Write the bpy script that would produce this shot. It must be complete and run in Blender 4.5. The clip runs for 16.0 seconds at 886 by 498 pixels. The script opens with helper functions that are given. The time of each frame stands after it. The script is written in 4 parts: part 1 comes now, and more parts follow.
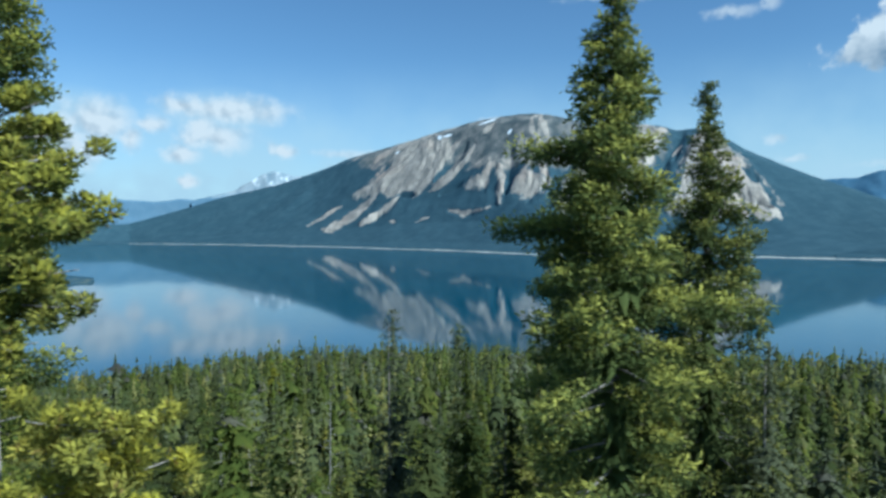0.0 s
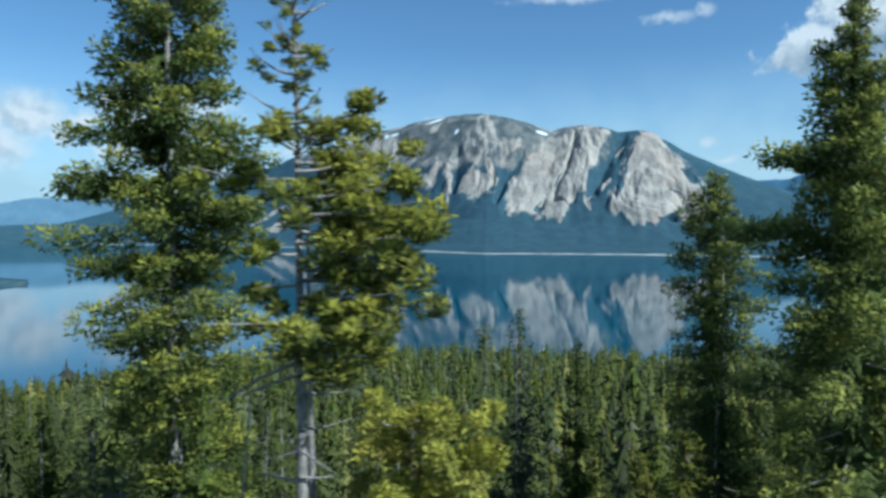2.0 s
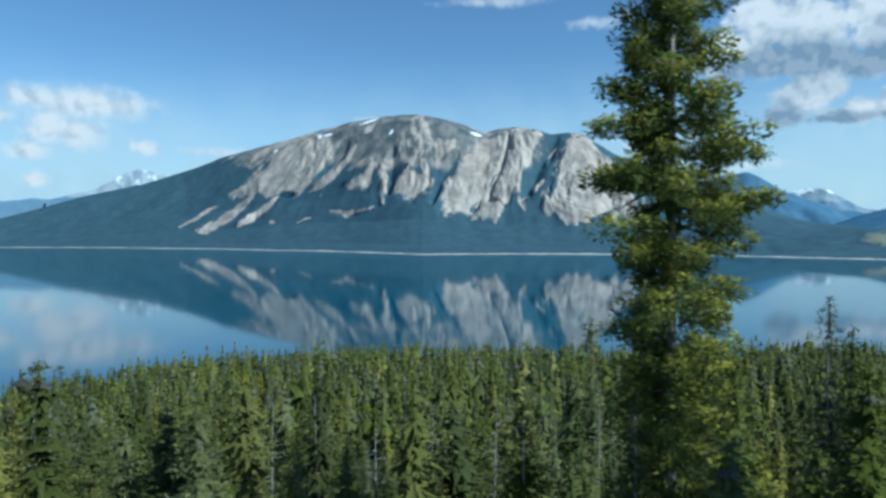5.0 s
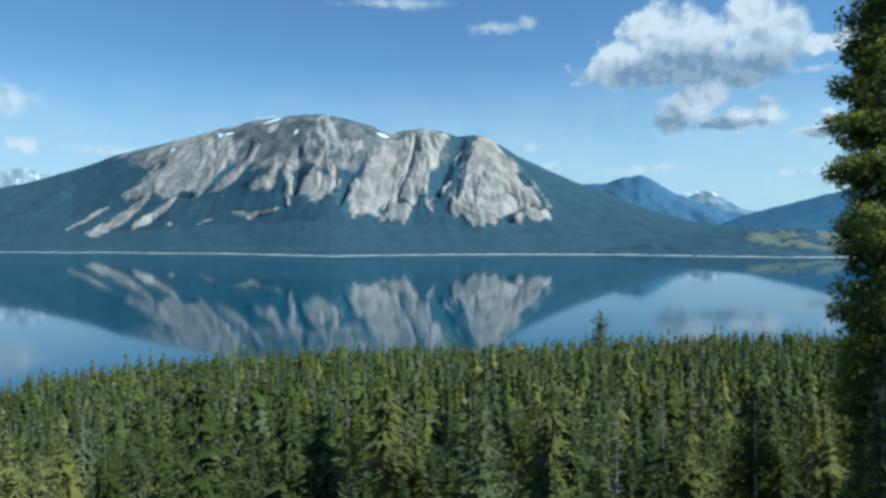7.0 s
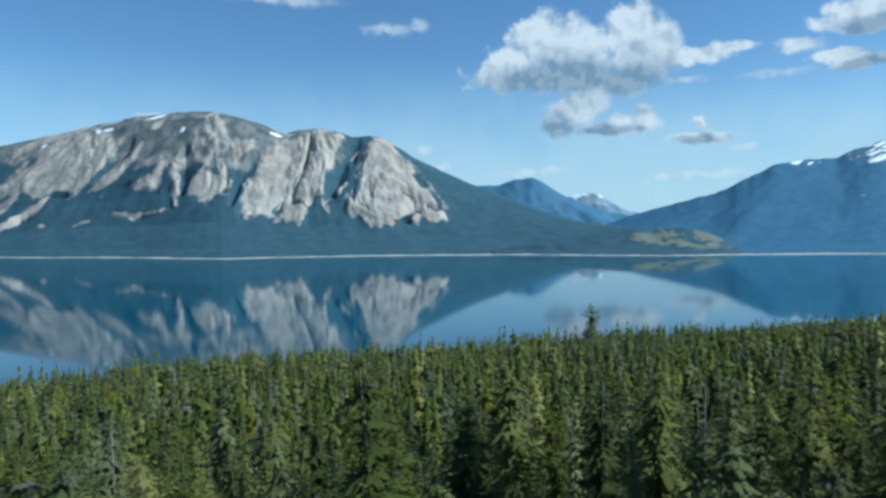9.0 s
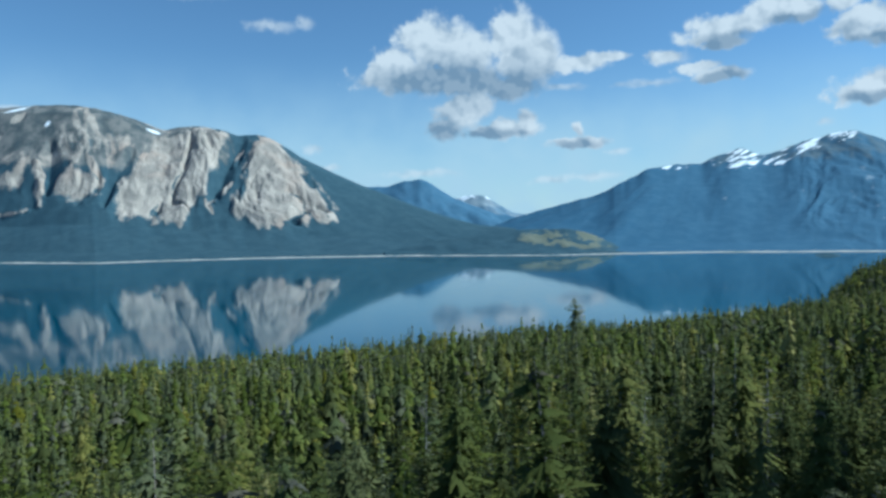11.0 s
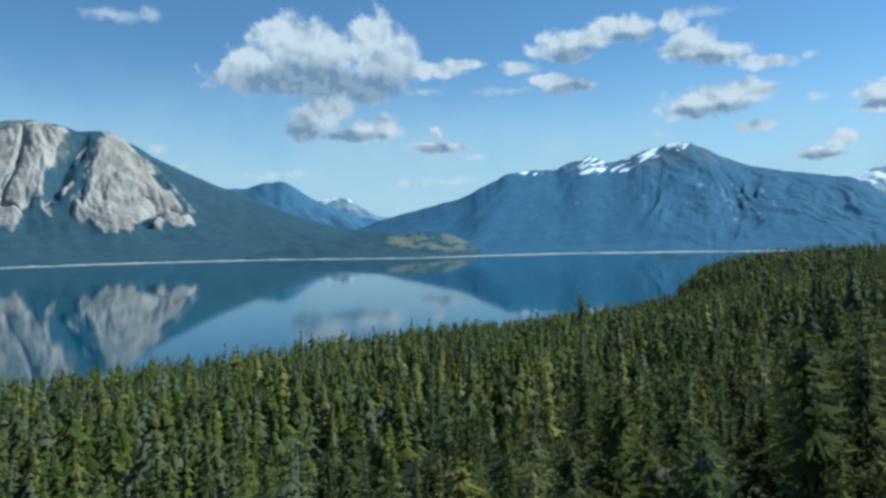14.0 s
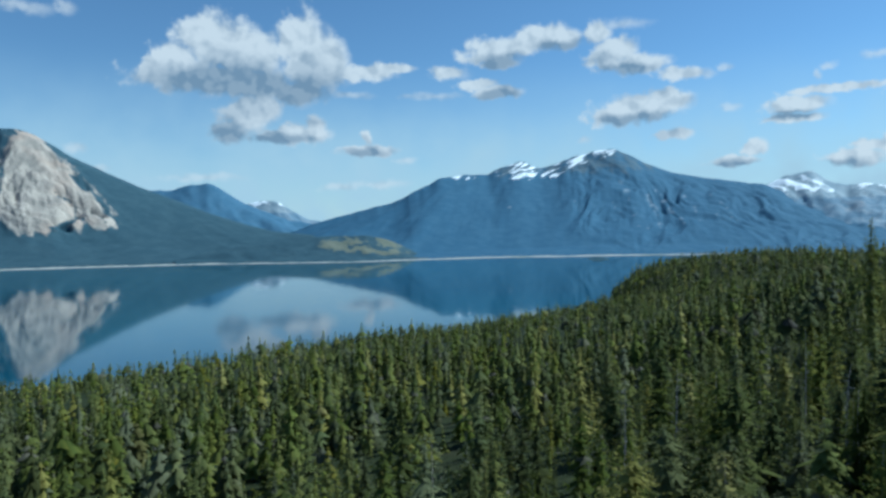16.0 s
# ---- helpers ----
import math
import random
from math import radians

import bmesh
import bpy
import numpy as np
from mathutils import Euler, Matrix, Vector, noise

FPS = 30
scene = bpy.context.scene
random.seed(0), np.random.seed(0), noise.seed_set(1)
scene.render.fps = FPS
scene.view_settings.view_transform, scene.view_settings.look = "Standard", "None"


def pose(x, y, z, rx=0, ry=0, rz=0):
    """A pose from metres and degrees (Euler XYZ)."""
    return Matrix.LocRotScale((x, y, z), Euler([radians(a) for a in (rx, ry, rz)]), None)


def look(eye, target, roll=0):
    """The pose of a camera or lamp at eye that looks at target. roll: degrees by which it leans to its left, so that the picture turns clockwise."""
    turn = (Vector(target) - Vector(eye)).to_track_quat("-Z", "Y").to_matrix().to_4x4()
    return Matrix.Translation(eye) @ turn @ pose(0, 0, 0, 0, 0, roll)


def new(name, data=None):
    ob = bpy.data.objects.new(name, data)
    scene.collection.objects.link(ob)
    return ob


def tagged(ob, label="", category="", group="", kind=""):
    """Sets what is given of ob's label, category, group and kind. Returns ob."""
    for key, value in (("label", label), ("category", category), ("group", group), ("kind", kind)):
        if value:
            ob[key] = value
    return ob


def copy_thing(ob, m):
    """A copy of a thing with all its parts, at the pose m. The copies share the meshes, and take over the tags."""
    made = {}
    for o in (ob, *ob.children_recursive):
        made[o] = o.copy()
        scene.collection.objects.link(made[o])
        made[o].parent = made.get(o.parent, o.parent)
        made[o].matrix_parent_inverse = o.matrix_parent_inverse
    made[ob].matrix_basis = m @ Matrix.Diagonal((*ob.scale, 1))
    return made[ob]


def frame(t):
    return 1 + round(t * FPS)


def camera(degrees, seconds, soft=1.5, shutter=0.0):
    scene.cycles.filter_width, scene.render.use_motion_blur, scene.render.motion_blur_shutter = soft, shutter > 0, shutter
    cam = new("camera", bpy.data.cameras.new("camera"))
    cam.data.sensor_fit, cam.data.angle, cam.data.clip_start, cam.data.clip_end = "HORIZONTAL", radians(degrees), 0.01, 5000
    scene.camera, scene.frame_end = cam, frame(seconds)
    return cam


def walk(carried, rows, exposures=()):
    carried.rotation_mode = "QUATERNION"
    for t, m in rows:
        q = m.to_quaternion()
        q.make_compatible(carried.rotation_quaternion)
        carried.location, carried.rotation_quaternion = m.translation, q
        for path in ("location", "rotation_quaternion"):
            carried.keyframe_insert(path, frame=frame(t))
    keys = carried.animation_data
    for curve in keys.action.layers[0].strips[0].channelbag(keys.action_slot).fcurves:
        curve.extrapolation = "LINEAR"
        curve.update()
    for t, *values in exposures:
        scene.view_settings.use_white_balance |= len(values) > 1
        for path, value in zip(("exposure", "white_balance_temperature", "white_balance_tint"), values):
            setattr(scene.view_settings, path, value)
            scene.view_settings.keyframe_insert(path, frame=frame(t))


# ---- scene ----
# ---- camera ----
cam = camera(65.6, 16.0, soft=3.0, shutter=0.5)
PATH = [
    (0, -0.01, 0.00, 101.47, 87.96, 0.40, -0.00),
    (0.5, -2.12, 0.06, 101.52, 87.93, 0.40, -0.75),
    (1, -4.22, 0.11, 101.56, 87.91, 0.40, -1.68),
    (1.5, -6.67, 0.10, 101.58, 87.90, 0.41, -3.16),
    (2, -9.29, -0.03, 101.58, 87.89, 0.43, -4.53),
    (2.5, -12.36, 0.06, 101.58, 87.89, 0.45, -5.97),
    (3, -16.04, -0.09, 101.56, 87.89, 0.47, -6.95),
    (3.5, -19.72, -0.19, 101.53, 87.89, 0.50, -7.88),
    (4, -23.34, 0.13, 101.48, 87.90, 0.53, -8.76),
    (4.5, -26.78, 0.86, 101.43, 87.90, 0.56, -9.22),
    (7, -43.03, 4.54, 101.08, 87.92, 0.76, -18.16),
    (7.5, -46.15, 5.46, 101.00, 87.92, 0.80, -19.98),
    (8, -49.17, 6.56, 100.92, 87.91, 0.83, -22.20),
    (8.5, -52.08, 7.82, 100.83, 87.91, 0.87, -24.45),
    (9, -54.92, 9.29, 100.75, 87.90, 0.90, -26.97),
    (11.5, -68.72, 17.93, 100.35, 87.87, 1.02, -38.55),
    (12, -71.41, 19.90, 100.29, 87.88, 1.03, -40.76),
    (12.5, -74.02, 22.05, 100.24, 87.88, 1.03, -42.67),
    (13, -76.58, 24.36, 100.19, 87.89, 1.03, -44.31),
    (13.5, -79.08, 26.80, 100.15, 87.91, 1.02, -45.93),
    (14, -81.51, 29.31, 100.12, 87.94, 1.00, -47.89),
    (14.5, -83.86, 31.88, 100.10, 87.98, 0.97, -49.30),
    (15, -86.15, 34.47, 100.10, 88.03, 0.94, -50.42),
    (15.5, -88.38, 37.10, 100.11, 88.09, 0.89, -51.79),
    (16, -90.58, 39.74, 100.13, 88.17, 0.84, -53.68),
]
walk(cam, [(t, pose(*p)) for t, *p in PATH], [(0.0, 0.27, 4850, -6), (7.5, 0.25, 4850, -6), (16.0, 0.12, 4850, -6)])

# ---- world, sun, exposure ----
HUB = Vector((-50.0, 10.0, 101.0))     # bearings and distances of the landscape are counted from here
SUN_BEARING, SUN_HEIGHT = 124.0, 42.0


def nodes_of(tree):
    """Short ways to add nodes and links to a node tree."""
    tree.nodes.clear()

    def add(kind, inputs=None, **settings):
        n = tree.nodes.new(kind)
        for key, value in settings.items():
            setattr(n, key, value)
        for key, value in (inputs or {}).items():
            if isinstance(value, bpy.types.NodeSocket):
                tree.links.new(value, n.inputs[key])
            else:
                n.inputs[key].default_value = value
        return n
    return add


# Clouds: bearing, height over the horizon, half width and half height in degrees.
CUMULUS = [(35.3, 14.6, 2.3, 1.77), (38.0, 13.9, 2.8, 1.83), (32.7, 13.0, 1.7, 1.31), (31.2, 12.4, 0.9, 0.72), (42.6, 13.9, 1.9, 2.63), (41.8, 15.3, 1.3, 1.26),
           (44.3, 13.4, 1.6, 1.83), (36.2, 11.7, 6.0, 0.95), (41.7, 11.0, 2.6, 0.85), (38.1, 9.3, 1.9, 1.22), (39.5, 9.8, 1.1, 1.06), (36.4, 7.8, 1.5, 0.69),
           (42.5, 7.8, 1.9, 0.72), (43.3, 8.5, 0.8, 0.64), (40.7, 7.4, 2.5, 0.40), (47.4, 7.4, 0.5, 0.60), (47.5, 6.5, 2.2, 0.37)]
RIGHT_BANK = [(58.1, 14.1, 2.7, 1.12), (58.4, 13.2, 1.7, 0.47), (62.2, 15.0, 2.2, 1.01), (63.9, 14.8, 1.4, 0.82), (60.3, 14.3, 1.2, 0.74), (66.3, 15.1, 1.3, 0.81),
              (68.0, 13.7, 1.6, 1.06), (69.3, 12.6, 2.7, 0.79), (67.0, 12.8, 1.4, 0.71), (54.1, 12.5, 1.5, 0.52), (56.6, 11.6, 1.8, 0.52), (58.4, 10.9, 2.0, 0.51),
              (72.8, 11.6, 1.8, 0.50), (69.6, 9.1, 3.1, 1.13), (67.3, 8.6, 1.9, 0.80), (71.8, 9.7, 2.0, 0.94), (72.4, 7.0, 1.4, 0.46), (47.6, 12.5, 2.4, 0.70),
              (50.0, 12.9, 1.6, 0.42)]
EAST_BANK = [(80.9, 8.6, 2.1, 0.67), (80.6, 7.6, 2.1, 0.41), (83.5, 9.5, 3.1, 0.32), (78.2, 5.6, 0.8, 0.66), (76.7, 4.7, 1.8, 0.44), (84.5, 4.6, 2.0, 0.62),
             (85.6, 5.4, 1.3, 0.44), (87.8, 5.4, 1.9, 1.29), (89.0, 9.0, 1.9, 0.75)]
LEFT_BANK = [(-17.4, 9.1, 3.9, 0.60), (-20.6, 9.2, 1.3, 0.40), (-19.2, 7.7, 0.9, 0.70), (-18.2, 7.0, 2.2, 0.70), (-20.7, 5.6, 1.1, 0.40), (-24.4, 6.6, 0.7, 0.60), (-22.8, 7.8, 1.0, 0.42), (-26.6, 7.8, 2.2, 0.95),
             (-28.6, 5.8, 1.8, 0.91), (-20.2, 3.5, 0.6, 0.33), (-12.9, 6.0, 0.8, 0.33)]
WISPS = [(46.2, 10.8, 1.8, 0.28), (52.8, 10.7, 2.2, 0.28), (50.8, 5.6, 0.8, 0.28), (83.0, 11.2, 0.5, 0.25), (82.3, 10.5, 0.3, 0.40), (76.3, 8.8, 0.8, 0.32),
         (86.1, 11.5, 1.0, 0.30), (68.3, 15.6, 2.1, 0.40), (74.7, 11.5, 0.7, 0.29), (76.1, 11.8, 0.4, 0.28), (65.2, 6.9, 0.6, 0.32), (14.4, 17.6, 3.7, 0.37),
         (22.7, 15.6, 1.8, 0.42), (25.4, 15.9, 0.6, 0.47), (25.8, 6.1, 0.6, 0.33), (27.0, 4.7, 0.9, 0.28), (48.6, 3.6, 2.1, 0.38), (45.2, 3.4, 1.6, 0.32),
         (34.6, 4.2, 2.7, 0.36), (5.0, 8.6, 1.7, 0.21), (-7.7, 5.9, 2.8, 0.35), (54.5, 12.4, 1.5, 0.47)]
HAZE_BANK = [(-17.6, 8.4, 6.2, 2.2), (-28.0, 8.0, 5.0, 2.2), (-17.0, 4.5, 9.0, 4.6), (-9.0, 3.2, 6.0, 2.6)]
UNDERSIDES = [(36.4, 11.4, 6.4, 0.60), (42.1, 10.9, 2.7, 0.54), (36.3, 7.5, 1.7, 0.60), (40.7, 7.1, 2.7, 0.36), (69.2, 8.2, 3.1, 0.39),
              (80.6, 7.8, 2.0, 0.26), (58.6, 13.2, 2.3, 0.47), (63.9, 14.2, 2.7, 0.37), (68.7, 12.1, 2.6, 0.35), (58.3, 10.5, 2.1, 0.28), (47.5, 6.1, 2.3, 0.33),
              (76.7, 4.3, 2.0, 0.32), (84.1, 4.0, 2.1, 0.31)]


def build_world():
    world = bpy.data.worlds.new("sky")
    scene.world = world
    world.use_nodes = True
    add = nodes_of(world.node_tree)
    sky = add("ShaderNodeTexSky", sky_type="NISHITA", sun_disc=False, sun_elevation=radians(SUN_HEIGHT), sun_rotation=radians(SUN_BEARING),
              altitude=700.0, air_density=1.0, dust_density=0.0, ozone_density=1.2)
    way = add("ShaderNodeTexCoord").outputs["Generated"]
    sep = add("ShaderNodeSeparateXYZ", {0: way})
    bearing = add("ShaderNodeMath", {0: sep.outputs[0], 1: sep.outputs[1]}, operation="ARCTAN2").outputs[0]
    height = add("ShaderNodeMath", {0: sep.outputs[2]}, operation="ARCSINE").outputs[0]
    flat = add("ShaderNodeCombineXYZ", {0: bearing, 1: height}).outputs[0]
    deg = add("ShaderNodeVectorMath", {0: flat, 3: 57.2958}, operation="SCALE").outputs[0]

    def fbm(scale, detail, rough):
        return add("ShaderNodeTexNoise", {"Vector": deg, "Scale": scale, "Detail": detail, "Roughness": rough}).outputs
    puff, curl = fbm(0.62, 7.0, 0.6), fbm(0.22, 3.0, 0.5)
    shift = add("ShaderNodeVectorMath", {0: puff["Color"], 1: (0.5, 0.5, 0.5)}, operation="SUBTRACT").outputs[0]
    bent = add("ShaderNodeVectorMath", {0: shift, 1: (1.9, 1.1, 0.0), 2: deg}, operation="MULTIPLY_ADD").outputs[0]
    aside = add("ShaderNodeVectorMath", {0: deg, 1: (0.5, 0.45, 0.0)}, operation="ADD").outputs[0]
    beyond = add("ShaderNodeTexNoise", {"Vector": aside, "Scale": 0.62, "Detail": 2.5, "Roughness": 0.5}).outputs["Fac"]
    broad = add("ShaderNodeTexNoise", {"Vector": deg, "Scale": 0.62, "Detail": 2.5, "Roughness": 0.5}).outputs["Fac"]
    relief = add("ShaderNodeMath", {0: beyond, 1: broad}, operation="SUBTRACT").outputs[0]

    def bank(blobs, at=None):
        most = None
        for b, e, w, h in blobs:
            p = add("ShaderNodeVectorMath", {0: at or bent, 1: (1 / w, 1 / h, 0.0), 2: (-b / w, -e / h, 0.0)}, operation="MULTIPLY_ADD").outputs[0]
            r = add("ShaderNodeVectorMath", {0: p}, operation="LENGTH").outputs["Value"]
            most = r if most is None else add("ShaderNodeMath", {0: most, 1: r, 2: 0.25}, operation="SMOOTH_MIN").outputs[0]
        return most

    def cover(r, inner, outer):
        rough = add("ShaderNodeMath", {0: puff["Fac"], 1: -1.7, 2: 0.80}, operation="MULTIPLY_ADD").outputs[0]
        wide = add("ShaderNodeMath", {0: r, 1: rough}, operation="ADD").outputs[0]
        return add("ShaderNodeMapRange", {0: wide, 1: outer, 2: inner, 3: 0.0, 4: 1.0}, interpolation_type="SMOOTHSTEP").outputs[0]
    sunward = add("ShaderNodeVectorMath", {0: bent, 1: (-0.6, 2.1, 0.0)}, operation="ADD").outputs[0]
    heaped = [(b, e - 0.1, 1.12 * w, 1.22 * h) for b, e, w, h in CUMULUS]
    thick = cover(bank(heaped + RIGHT_BANK + EAST_BANK), 0.62, 1.2)
    left = cover(bank([(b, e, 1.3 * w, 1.7 * h) for b, e, w, h in LEFT_BANK]), 0.15, 1.4)
    thin = add("ShaderNodeMath", {0: cover(bank(WISPS), 0.1, 1.5), 1: 0.6}, operation="MULTIPLY").outputs[0]
    below = cover(bank(CUMULUS + RIGHT_BANK, sunward), 0.3, 1.15)
    under = add("ShaderNodeMapRange", {0: bank([(b, e + 0.1, w, h + (0.6 if h > 0.5 else 0.1)) for b, e, w, h in UNDERSIDES]), 1: 1.5, 2: 0.3}, interpolation_type="SMOOTHSTEP").outputs[0]
    shade = add("ShaderNodeMath", {0: below, 1: 0.45, 2: under}, operation="MULTIPLY_ADD", use_clamp=True).outputs[0]
    veil = add("ShaderNodeMapRange", {0: height, 1: radians(14.0), 2: radians(0.5), 3: 0.0, 4: 1.85}, interpolation_type="SMOOTHSTEP").outputs[0]
    veil = add("ShaderNodeMath", {0: veil, 1: curl["Fac"]}, operation="MULTIPLY").outputs[0]
    lesser = add("ShaderNodeMath", {0: left, 1: thin}, operation="MAXIMUM").outputs[0]
    lesser = add("ShaderNodeMath", {0: lesser, 1: 1.0}, operation="MULTIPLY").outputs[0]
    alpha = add("ShaderNodeMath", {0: thick, 1: lesser}, operation="MAXIMUM").outputs[0]
    alpha = add("ShaderNodeMath", {0: alpha, 1: 0.95}, operation="MULTIPLY").outputs[0]
    haze = add("ShaderNodeMath", {0: add("ShaderNodeMapRange", {0: bank(HAZE_BANK, deg), 1: 1.5, 2: 0.2}, interpolation_type="SMOOTHSTEP").outputs[0], 1: 0.8}, operation="MULTIPLY").outputs[0]
    haze = add("ShaderNodeMath", {0: haze, 1: veil}, operation="MAXIMUM").outputs[0]
    distant = add("ShaderNodeMix", {0: haze, 6: sky.outputs[0], 7: (5.5, 6.35, 6.6, 1)}, data_type="RGBA").outputs[2]
    grey = add("ShaderNodeMath", {0: relief, 1: 4.5, 2: 0.22}, operation="MULTIPLY_ADD", use_clamp=True).outputs[0]
    dull = add("ShaderNodeMath", {0: shade, 1: 0.8, 2: 0.0}, operation="MULTIPLY_ADD").outputs[0]
    dull = add("ShaderNodeMath", {0: grey, 1: 0.42, 2: dull}, operation="MULTIPLY_ADD", use_clamp=True).outputs[0]
    lit = add("ShaderNodeMix", {0: dull, 6: (8.2, 7.5, 7.0, 1), 7: (2.5, 3.0, 3.6, 1)}, data_type="RGBA").outputs[2]
    seen = add("ShaderNodeMix", {0: alpha, 6: distant, 7: lit}, data_type="RGBA").outputs[2]
    out = add("ShaderNodeBackground", {"Color": seen, "Strength": 0.085})
    add("ShaderNodeOutputWorld", {0: out.outputs[0]})


build_world()
sun = new("sun", bpy.data.lights.new("sun", "SUN"))
sun.data.energy, sun.data.angle, sun.data.color = 5.0, radians(0.53), (1.0, 0.93, 0.80)
sb, sh = radians(SUN_BEARING), radians(SUN_HEIGHT)
sun.matrix_world = look((0, 0, 300), (-math.sin(sb) * math.cos(sh), -math.cos(sb) * math.cos(sh), 300 - math.sin(sh)))


# ---- materials ----
def material(name):
    m = bpy.data.materials.new(name)
    m.use_nodes = True
    return m, nodes_of(m.node_tree)


def noise_fac(add, vector, scale, detail=4.0, rough=0.55):
    return add("ShaderNodeTexNoise", {"Vector": vector, "Scale": scale, "Detail": detail, "Roughness": rough}).outputs["Fac"]


def ramp(add, fac, low, high):
    return add("ShaderNodeMapRange", {0: fac, 1: low, 2: high}, interpolation_type="SMOOTHSTEP").outputs[0]


def mix(add, fac, a, b):
    return add("ShaderNodeMix", {0: fac, 6: a, 7: b}, data_type="RGBA").outputs[2]


def finish(add, colour, rough, bump=None, strength=0.4, distance=1.0, spec=0.3, extra=None):
    inputs = {"Base Color": colour, "Roughness": rough, "Specular IOR Level": spec}
    inputs.update(extra or {})
    if bump is not None:
        inputs["Normal"] = add("ShaderNodeBump", {"Height": bump, "Strength": strength, "Distance": distance}).outputs[0]
    shader = add("ShaderNodeBsdfPrincipled", inputs)
    add("ShaderNodeOutputMaterial", {0: shader.outputs[0]})
    return shader


def rgb(r, g, b):
    return (r, g, b, 1.0)


def water_material():
    m, add = material("lake_water")
    pos = add("ShaderNodeTexCoord").outputs["Object"]
    long = add("ShaderNodeMapping", {"Vector": pos, "Scale": (1.0, 0.35, 1.0), "Rotation": (0, 0, radians(-25))}).outputs[0]
    tone = mix(add, ramp(add, noise_fac(add, pos, 0.0016, 3), 0.35, 0.65), rgb(0.003, 0.044, 0.078), rgb(0.004, 0.060, 0.100))
    finish(add, tone, 0.05, noise_fac(add, long, 0.05, 4), 0.02, 1.0, 0.5, {"IOR": 1.52})
    return m


def mountain_material(name, forest_a, forest_b, rock_a, rock_b, tundra_a, tundra_b, rugged=1.0):
    """Spruce slopes, bare rock and scree, snow and pale meadow; the vertices carry how much of each. Forest colours
    carry painted haze.
    """
    m, add = material(name)
    pos = add("ShaderNodeTexCoord").outputs["Object"]

    def attr(n):
        return add("ShaderNodeAttribute", attribute_name=n).outputs["Fac"]
    fine, mid, wide = noise_fac(add, pos, 0.09, 3), noise_fac(add, pos, 0.02, 5, 0.65), noise_fac(add, pos, 0.004, 4)
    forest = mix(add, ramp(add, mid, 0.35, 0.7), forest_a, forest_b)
    stretch = add("ShaderNodeMapping", {"Vector": pos, "Scale": (1.0, 0.6, 0.2)}).outputs[0]
    streak = noise_fac(add, stretch, 0.019, 6, 0.62)
    rock = mix(add, ramp(add, streak, 0.3, 0.7), rock_a, rock_b)
    rock = mix(add, ramp(add, wide, 0.5, 0.75), rock, rgb(rock_b[0] * 0.90, rock_b[1] * 0.80, rock_b[2] * 0.76))
    edge = add("ShaderNodeMath", {0: streak, 1: 0.5, 2: -0.25}, operation="MULTIPLY_ADD").outputs[0]

    def mask(n, low=0.38, high=0.64):
        v = add("ShaderNodeMath", {0: attr(n), 1: edge}, operation="ADD").outputs[0]
        return ramp(add, v, low, high)
    c = mix(add, mask("alpine"), forest, mix(add, ramp(add, streak, 0.36, 0.66), tundra_a, tundra_b))
    stone = mask("rock")
    c = mix(add, stone, c, rock)
    c = mix(add, mask("meadow"), c, mix(add, mid, rgb(0.105, 0.125, 0.10), rgb(0.20, 0.20, 0.155)))
    c = mix(add, mask("snow"), c, rgb(0.85, 0.87, 0.9))
    bump = add("ShaderNodeMath", {0: fine, 1: 0.5, 2: streak}, operation="MULTIPLY_ADD").outputs[0]
    depth = add("ShaderNodeMath", {0: stone, 1: 14.0 * rugged, 2: 4.0 * rugged}, operation="MULTIPLY_ADD").outputs[0]
    finish(add, c, 0.9, bump, 0.6, depth, 0.1)
    return m


def ground_material():
    m, add = material("forest_floor")
    pos = add("ShaderNodeTexCoord").outputs["Object"]
    a, b = noise_fac(add, pos, 0.8, 5), noise_fac(add, pos, 0.06, 3)
    c = mix(add, ramp(add, a, 0.35, 0.7), rgb(0.020, 0.027, 0.011), rgb(0.040, 0.046, 0.018))
    c = mix(add, ramp(add, b, 0.5, 0.7), c, rgb(0.032, 0.034, 0.016))
    finish(add, c, 0.95, a, 0.6, 0.2, 0.1)
    return m


